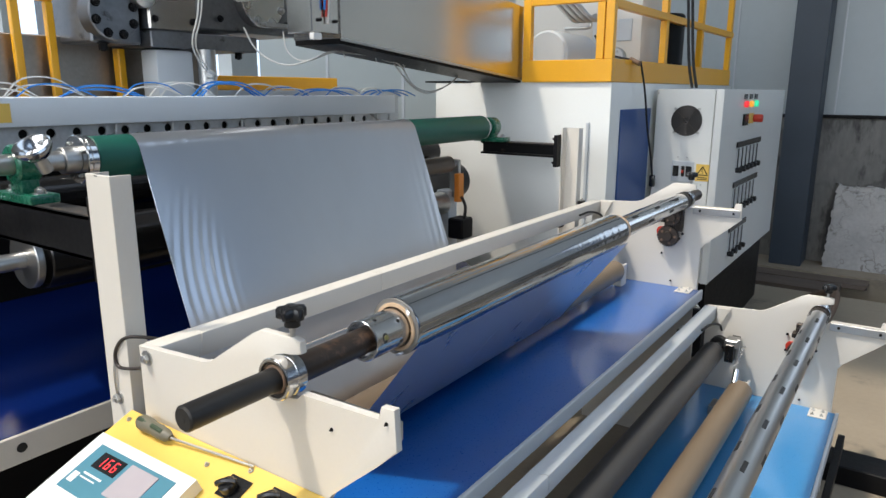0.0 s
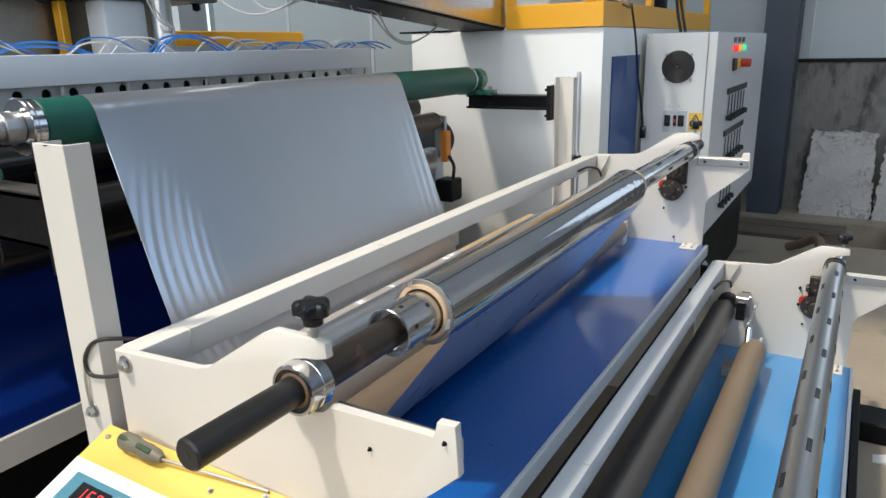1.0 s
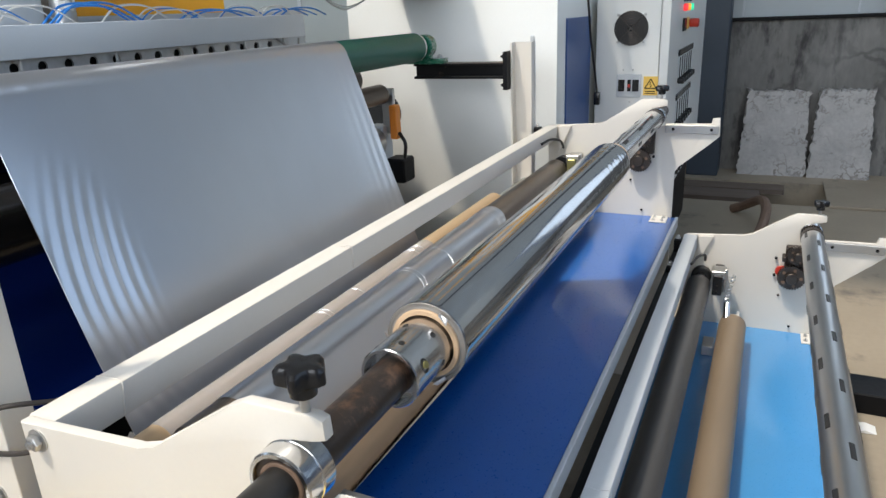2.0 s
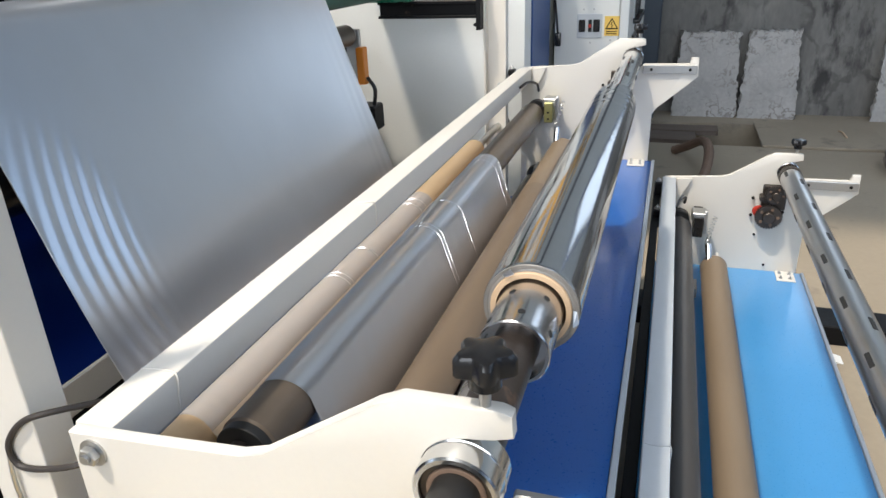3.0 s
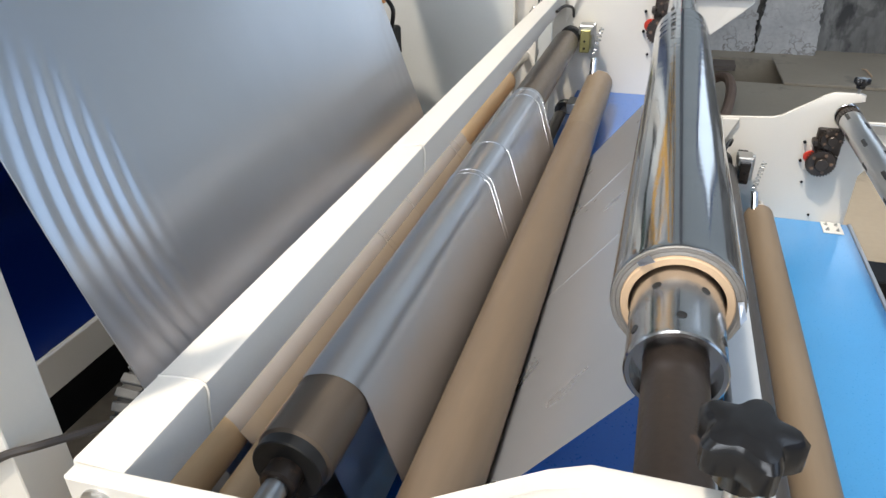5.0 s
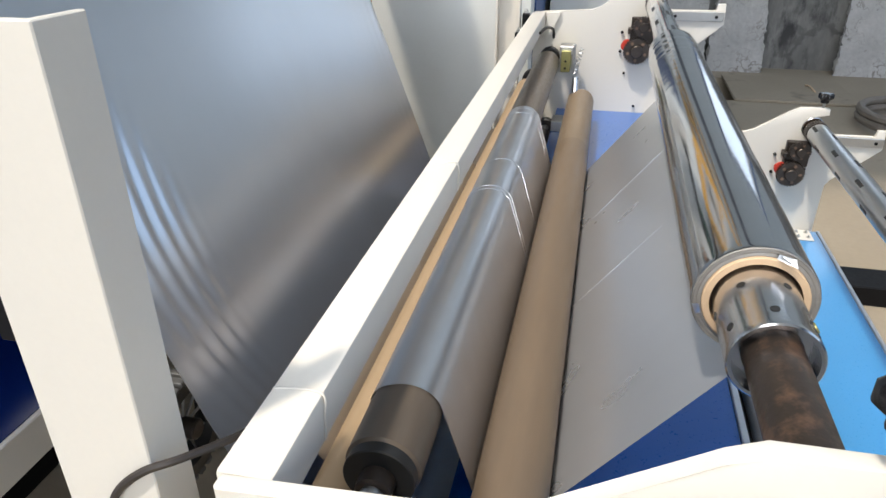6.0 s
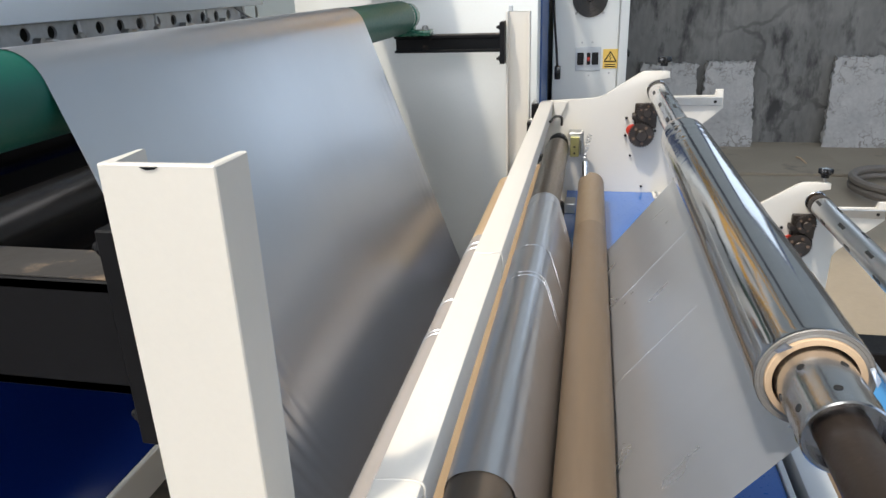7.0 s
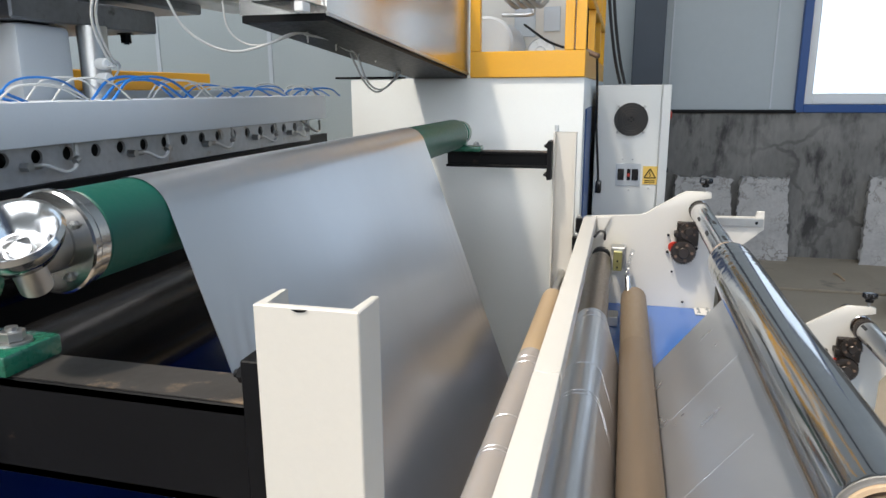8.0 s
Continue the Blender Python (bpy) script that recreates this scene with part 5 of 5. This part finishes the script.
    # hanging plug cable and the two cables above
    solid("plug_cable", tube(B(), [(-0.985, 2.90, 1.485), (-0.982, 2.97, 1.36), (-0.980, 3.03, 1.20), (-0.972, 3.08, 1.07), (-0.966, 3.10, 0.98)], 0.0045, 8), CABLEK, (-0.99, 2.86, 1.48), "black cable with a plug hanging beside the blue door", "cable")
    solid("plug", box(B(), -0.977, -0.953, 3.092, 3.112, 0.932, 0.985, 0.004, 2), BLACKPL, (-0.988, 3.09, 0.96), "black plug at the end of a hanging cable", "plug")
    for dx in (0.0, 0.02):
        solid("cable", tube(B(), [(-0.98 + dx, 3.5, 2.4), (-0.985 + dx, 3.48, 2.0), (-0.96 + dx, 3.46, 1.7), (-0.93 + dx, 3.42, 1.5), (-0.90 + dx, 3.40, 1.378)], 0.007, 8), CABLEK, (-0.98, 3.5, 2.4), "black cables dropping into the electric cabinet", "cable", "cables above the cabinet")


LAMPS = {"red": mat("red_lamp", (1.0, 0.05, 0.06), 0.3, var=0, bump=0, emit=0.4), "amber": mat("amber_lamp", (1.0, 0.42, 0.05), 0.3, var=0, bump=0, emit=0.4), "green": mat("green_lamp", (0.05, 0.9, 0.45), 0.3, var=0, bump=0, emit=0.4)}
electric_cabinet()


def brown_roller():
    b = thing("brown_roller", (-1.44, 1.9, 1.09), "brown rubber roller with a steel end behind the film", "roller")
    part("covering", cyl(B(), (-1.455, 1.55, 1.085), (-1.455, 2.15, 1.085), 0.032, 40, 0.003), RUBBER, b)
    part("journal", cyl(B(), (-1.455, 2.15, 1.085), (-1.455, 2.20, 1.085), 0.016, 20, 0.003), STEEL, b)
    part("arm", box(B(), -1.475, -1.43, 2.185, 2.20, 0.95, 1.10, 0.003), STEEL, b)
    part("arm_plate", box(B(), -1.43, -1.405, 2.15, 2.184, 0.94, 1.05, 0.003), ORANGEP, b, "orange painted arm plate")
    a = thing("drive_bracket", (-1.45, 2.2, FLOOR), "black and steel drive bracket behind the film", "bracket")
    part("stand", box(B(), -1.52, -1.46, 2.16, 2.22, FLOOR, 0.98, 0.004), GREYP, a)
    part("motor", cyl(B(), (-1.49, 2.05, 0.93), (-1.49, 2.158, 0.93), 0.045, 32, 0.006), STEEL, a)
    part("block", box(B(), -1.44, -1.37, 2.12, 2.20, 0.80, 0.88, 0.006), BLACKS, a)
    part("cable", tube(B(), [(-1.40, 2.16, 0.96), (-1.37, 2.14, 0.93), (-1.38, 2.15, 0.88)], 0.006, 8), CABLEK, a)


ORANGEP = mat("orange_paint", (0.80, 0.26, 0.03), 0.4, var=0.08)
brown_roller()


# ---- operator's end: sloping panel, cable, screwdriver ----
def slope(x, y, up=0.0):
    """A point of the sloping panel, lifted by up along its normal."""
    n = Vector((0, -0.387, 0.922))
    return Vector((x, y, 0.827 - 0.42 * (0.545 - y))) + n * up


def sheet(bm, x0, x1, y0, y1, u0, u1):
    vs = [bm.verts.new(slope(x, y, u)) for u in (u0, u1) for x, y in ((x0, y0), (x1, y0), (x1, y1), (x0, y1))]
    for f in ((3, 2, 1, 0), (4, 5, 6, 7), (0, 1, 5, 4), (1, 2, 6, 5), (2, 3, 7, 6), (3, 0, 4, 7)):
        bm.faces.new([vs[i] for i in f])
    return bm


def panel():
    p = thing("control_desk", (-0.78, 0.42, FLOOR), "yellow sloping control panel with knobs", "control panel")
    part("panel_sheet", sheet(B(), -1.018, -0.50, 0.30, 0.541, -0.004, 0.0), YPANEL, p, "yellow painted panel sheet")
    part("desk_body", box(B(), -1.01, -0.51, 0.31, 0.535, FLOOR, 0.70), CREAM, p)
    for x, y in ((-0.778, 0.514), (-0.70, 0.532), (-1.0, 0.525), (-0.60, 0.470)):
        part("screw", hexbolt(B(), slope(x, y), (0, -0.387, 0.922), 0.0045, 0.002, False), STEEL, p)
    for x, y, turn in ((-0.705, 0.498, 0.5), (-0.625, 0.506, 0.2)):
        d = Vector((0, -0.387, 0.922))
        base = part("knob_plate", sheet(B(), x - 0.018, x + 0.026, y - 0.014, y + 0.020, 0.0005, 0.0015), BLACKPL, p)
        kn = part("rotary_knob", cyl(B(), slope(x, y, 0.0015), slope(x, y, 0.016), 0.013, 28, 0.002), BLACKPL, p, "black rotary knob")
        bm = B()
        a, b = slope(x - 0.013, y - 0.007, 0.016), slope(x + 0.013, y + 0.007, 0.016)
        tube(bm, [a, a.lerp(b, 0.5) + d * 0.004, b], 0.0045, 8)
        part("grip", bm, BLACKPL, kn)
    c = thing("tension_controller", slope(-0.89, 0.42, 0.0), "white tension controller with a teal face and red digits", "controller")
    part("case", sheet(B(), -1.008, -0.765, 0.300, 0.492, 0.0006, 0.022), WHITEPL, c, "white plastic case")
    face = part("face", sheet(B(), -0.982, -0.790, 0.400, 0.476, 0.0222, 0.0232), TEAL, c, "teal printed face")
    part("keypad", sheet(B(), -0.982, -0.790, 0.310, 0.3985, 0.0222, 0.0228), WHITEPL, c)
    part("digit_window", sheet(B(), -0.958, -0.898, 0.442, 0.468, 0.0233, 0.0242), BLACKPL, c, "dark window with red digits")
    # seven-segment digits 1 6 6
    for k, seg in enumerate(("bc", "afedcg", "afedcg")):
        x, w, h, y = -0.949 + 0.0165 * k, 0.009, 0.008, 0.447
        bars = {"a": (x, x + w, y + 2 * h - 0.0015, y + 2 * h), "g": (x, x + w, y + h - 0.0008, y + h + 0.0008), "d": (x, x + w, y, y + 0.0015), "f": (x, x + 0.0016, y + h, y + 2 * h), "b": (x + w - 0.0016, x + w, y + h, y + 2 * h), "e": (x, x + 0.0016, y, y + h), "c": (x + w - 0.0016, x + w, y, y + h)}
        bm = B()
        for q in seg:
            sheet(bm, *bars[q], 0.0243, 0.0246)
        part("digit", bm, LAMPS["red"], c, "glowing red digit")
    part("screen", sheet(B(), -0.888, -0.822, 0.418, 0.470, 0.0233, 0.0246), SCREEN, c, "pinkish grey unlit screen")
    part("print_bar", sheet(B(), -0.958, -0.912, 0.430, 0.433, 0.0233, 0.0236), WHITEPL, c)
    part("print_bar", sheet(B(), -0.958, -0.920, 0.424, 0.426, 0.0233, 0.0236), WHITEPL, c)
    part("label", sheet(B(), -0.976, -0.962, 0.412, 0.428, 0.0233, 0.0236), WHITEPL, c)
    for k, (x, y) in enumerate(((-0.925, 0.388), (-0.905, 0.385), (-0.885, 0.382), (-0.925, 0.360), (-0.905, 0.357), (-0.885, 0.354))):
        part("button", sheet(B(), x - 0.006, x + 0.006, y - 0.006, y + 0.006, 0.0229, 0.0242), GREYP, c, "grey button")
    c.location += Vector((0.018, -0.010, -0.0042))
    s = thing("screwdriver", slope(-0.94, 0.533, 0.013), "olive green screwdriver lying on the yellow panel", "screwdriver")
    a, b = slope(-0.962, 0.526, 0.012), slope(-0.872, 0.522, 0.011)
    bm = B()
    L = (b - a).length
    loops = lathe(bm, a, b, [(0, 0.004), (0.002, 0.009), (0.009, 0.0125), (0.026, 0.0130), (0.044, 0.0108), (0.058, 0.0116), (0.078, 0.0102), (L, 0.005)], 28)
    bm.faces.new(list(reversed(loops[0])))
    bm.faces.new(loops[-1])
    grip = part("handle", bm, OLIVE, s, "moulded olive-grey grip")
    for f0, f1 in ((0.10, 0.36), (0.52, 0.82)):
        p, q = a.lerp(b, f0) + Vector((0, -0.0055, 0.0085)), a.lerp(b, f1) + Vector((0, -0.0045, 0.0065))
        part("grip_inlay", tube(B(), [p, p.lerp(q, 0.5) + Vector((0, -0.0004, 0.0006)), q], 0.0042, 10), OLIVED, grip, "dark green rubber inlay")
    part("shank", cyl(B(), b, slope(-0.700, 0.538, 0.003), 0.0022, 12), STEEL, s)
    solid("cable_loop", tube(B(), [(-0.99, 0.68, 0.900), (-0.992, 0.60, 0.940), (-1.008, 0.558, 0.955), (-1.030, 0.546, 0.950), (-1.052, 0.545, 0.930), (-1.061, 0.545, 0.910), (-1.052, 0.545, 0.895), (-1.02, 0.547, 0.898), (-0.987, 0.555, 0.906), (-0.984, 0.59, 0.900)], 0.0030, 8), CABLEBR, (-1.0, 0.57, 0.94), "dusty brown-black cable looped round the cream post", "cable")
    solid("tie_wire", tube(B(), [(-1.062, 0.5455, 0.912), (-1.066, 0.544, 0.88), (-1.067, 0.545, 0.838)], 0.0022, 6), STEEL, (-1.07, 0.54, 0.9), "steel tie wire on the cream post", "wire")


TEAL = mat("teal_print", (0.07, 0.22, 0.29), 0.35, var=0.05, bump=0)
SCREEN = mat("unlit_screen", (0.42, 0.38, 0.40), 0.15, var=0.03, bump=0)
panel()


# ---- yard end: slabs, trench covers, hoses ----
def wall_slabs():
    rng = random.Random(11)
    for x0, x1, zt, lean in ((-0.48, -0.012, 0.665, 0.09), (0.0, 0.40, 0.675, 0.10), (0.905, 1.36, 0.70, 0.09)):
        bm = B()
        nx, nz = 26, 32
        rows = []
        for s in (0, 1):
            grid = []
            for j in range(nz + 1):
                row = []
                for i in range(nx + 1):
                    u, v = i / nx, j / nz
                    ex = (0.010 if i in (0, nx) else 0.0) + (0.013 if j in (0, nz) else 0.0)
                    x = x0 + 0.03 * v + (x1 - x0 - 0.06 * v) * u + rng.uniform(-ex, ex)
                    z = FLOOR + (zt - FLOOR) * v + rng.uniform(-ex, ex) * (j > 0)
                    y = 5.985 - lean * (1 - v) - 0.06 * (1 - s) + rng.uniform(-0.004, 0.004)
                    row.append(bm.verts.new((x, y, z)))
                grid.append(row)
            rows.append(grid)
        for s in (0, 1):
            for j in range(nz):
                for i in range(nx):
                    bm.faces.new((rows[s][j][i], rows[s][j][i + 1], rows[s][j + 1][i + 1], rows[s][j + 1][i]))
        f, b = rows
        for i in range(nx):
            bm.faces.new((f[0][i], f[0][i + 1], b[0][i + 1], b[0][i]))
            bm.faces.new((f[nz][i], f[nz][i + 1], b[nz][i + 1], b[nz][i]))
        for j in range(nz):
            bm.faces.new((f[j][0], f[j + 1][0], b[j + 1][0], b[j][0]))
            bm.faces.new((f[j][nx], f[j + 1][nx], b[j + 1][nx], b[j][nx]))
        solid("plaster_slab", bm, SLABM, ((x0 + x1) / 2, 5.95, FLOOR), "flaking white plaster slab leaning on the wall", "slab", "slabs along the wall", smooth=50)


wall_slabs()


def trench():
    rng = random.Random(3)
    for x0, x1, y0, y1, z in ((-1.85, -1.0, 5.10, 5.34, 0.0), (-1.05, -0.30, 5.16, 5.40, 0.0), (-0.95, -0.15, 5.42, 5.60, 0.0)):
        bm = box(B(), x0, x1, y0, y1, FLOOR - 0.045, FLOOR - 0.012, 0.004)
        for v in bm.verts:
            v.co += Vector((rng.uniform(-0.01, 0.01), rng.uniform(-0.01, 0.01), rng.uniform(-0.004, 0.004)))
        # packing under the plank
        box(bm, (x0 + x1) / 2 - 0.05, (x0 + x1) / 2 + 0.05, y0 + 0.05, y0 + 0.12, FLOOR - 0.239, FLOOR - 0.046)
        solid("trench_plank", bm, WOODM, ((x0 + x1) / 2, (y0 + y1) / 2, FLOOR), "dark dirty plank in the floor trench", "plank", "trench planks")
    solid("trench_cover", box(B(), 0.10, 0.86, 4.98, 5.66, FLOOR + 0.0005, FLOOR + 0.018, 0.003), FLOORM, (0.48, 5.3, FLOOR), "dusty plate over the floor trench", "cover plate")
    solid("straw", tube(B(), [(0.62, 5.42, FLOOR + 0.022), (0.63, 5.36, FLOOR + 0.03), (0.64, 5.24, FLOOR + 0.022)], 0.005, 6), CORE, (0.63, 5.3, FLOOR + 0.02), "dry straw on the trench cover", "straw")
    solid("base_beam", box(B(), -0.62, 1.5, 2.46, 2.60, FLOOR, FLOOR + 0.07, 0.004), BLACKS, (0.2, 2.53, FLOOR), "black steel base beam on the floor", "steel beam")
    solid("rusty_pipe", tube(B(), [(-0.36, 3.95, FLOOR + 0.02), (-0.29, 4.1, FLOOR + 0.06), (-0.26, 4.35, FLOOR + 0.13), (-0.29, 4.55, FLOOR + 0.14), (-0.38, 4.7, FLOOR + 0.06), (-0.45, 4.75, FLOOR + 0.02)], 0.028, 10), HOSE, (-0.3, 4.3, FLOOR), "bent rusty pipe lying on the floor", "pipe")
    pts = []
    for k in range(40):
        a = k * math.tau / 18
        pts.append((1.02 + 0.30 * math.cos(a), 4.55 + 0.34 * math.sin(a), FLOOR + 0.028 + 0.022 * (k / 9)))
    solid("coiled_hose", tube(B(), pts, 0.024, 8, 3), GREYHOSE, (1.0, 4.55, FLOOR), "grey-brown hose coiled on the floor", "hose")
    solid("paper_scrap", prism(B(), [(0.02, FLOOR + 0.001), (0.06, FLOOR + 0.012), (0.09, FLOOR + 0.003)], 2.34, 2.39), WHITEPL, (0.05, 2.36, FLOOR), "torn white paper scrap on the floor", "paper")


def blower_wheel():
    """A ribbed blower wheel on a bracket low under the film."""
    c, r = Vector((-1.40, 1.045, 0.475)), 0.10
    w = thing("blower_wheel", (c.x, c.y, FLOOR), "dark ribbed wheel with thin spokes on a bracket", "wheel")
    part("tyre", pipe(B(), c + Vector((-0.02, 0, 0)), c + Vector((0.02, 0, 0)), r - 0.008, r - 0.032, 48), BLACKR, w, "black ribbed tyre")
    lug = None
    for k in range(26):
        if lug is None:
            lug = part("tread_block", box(B(), c.x - 0.022, c.x + 0.022, c.y - 0.008, c.y + 0.008, c.z + r - 0.010, c.z + r, 0.002), LUGM, w, at=c)
            ob = lug
        else:
            ob = new("tread_block", lug.data)
            ob.parent = w
        ob.matrix_basis = pose(0, 0, c.z - FLOOR, k * 360 / 26, 0, 0)
    for k in range(10):
        a = k * math.tau / 10
        d = Vector((0, math.cos(a), math.sin(a)))
        part("spoke", cyl(B(), c + d * 0.015, c + d * (r - 0.031), 0.0024, 8), STEEL, w)
    part("hub", cyl(B(), c + Vector((-0.03, 0, 0)), c + Vector((0.03, 0, 0)), 0.018, 24, 0.003), GEARM, w)
    part("bracket", box(B(), c.x - 0.055, c.x - 0.031, c.y - 0.03, c.y + 0.03, FLOOR, c.z + 0.03, 0.003), BLACKS, w)


LUGM = mat("grey_worn_rubber", (0.10, 0.10, 0.098), 0.6, var=0.3, scale=20)
GREYHOSE = mat("grey_brown_hose", (0.22, 0.19, 0.16), 0.6, var=0.2, scale=10)
trench()
blower_wheel()


def motions():
    n = 32
    for ob, rate, start in SPINS:
        x, y, z = ob.location
        steps = n if abs(rate) < 340 else n * 2
        walk(ob, [(8.0 * k / steps, pose(x, y, z, 0, start + rate * 8.0 * k / steps, 0)) for k in range(steps + 1)])


motions()
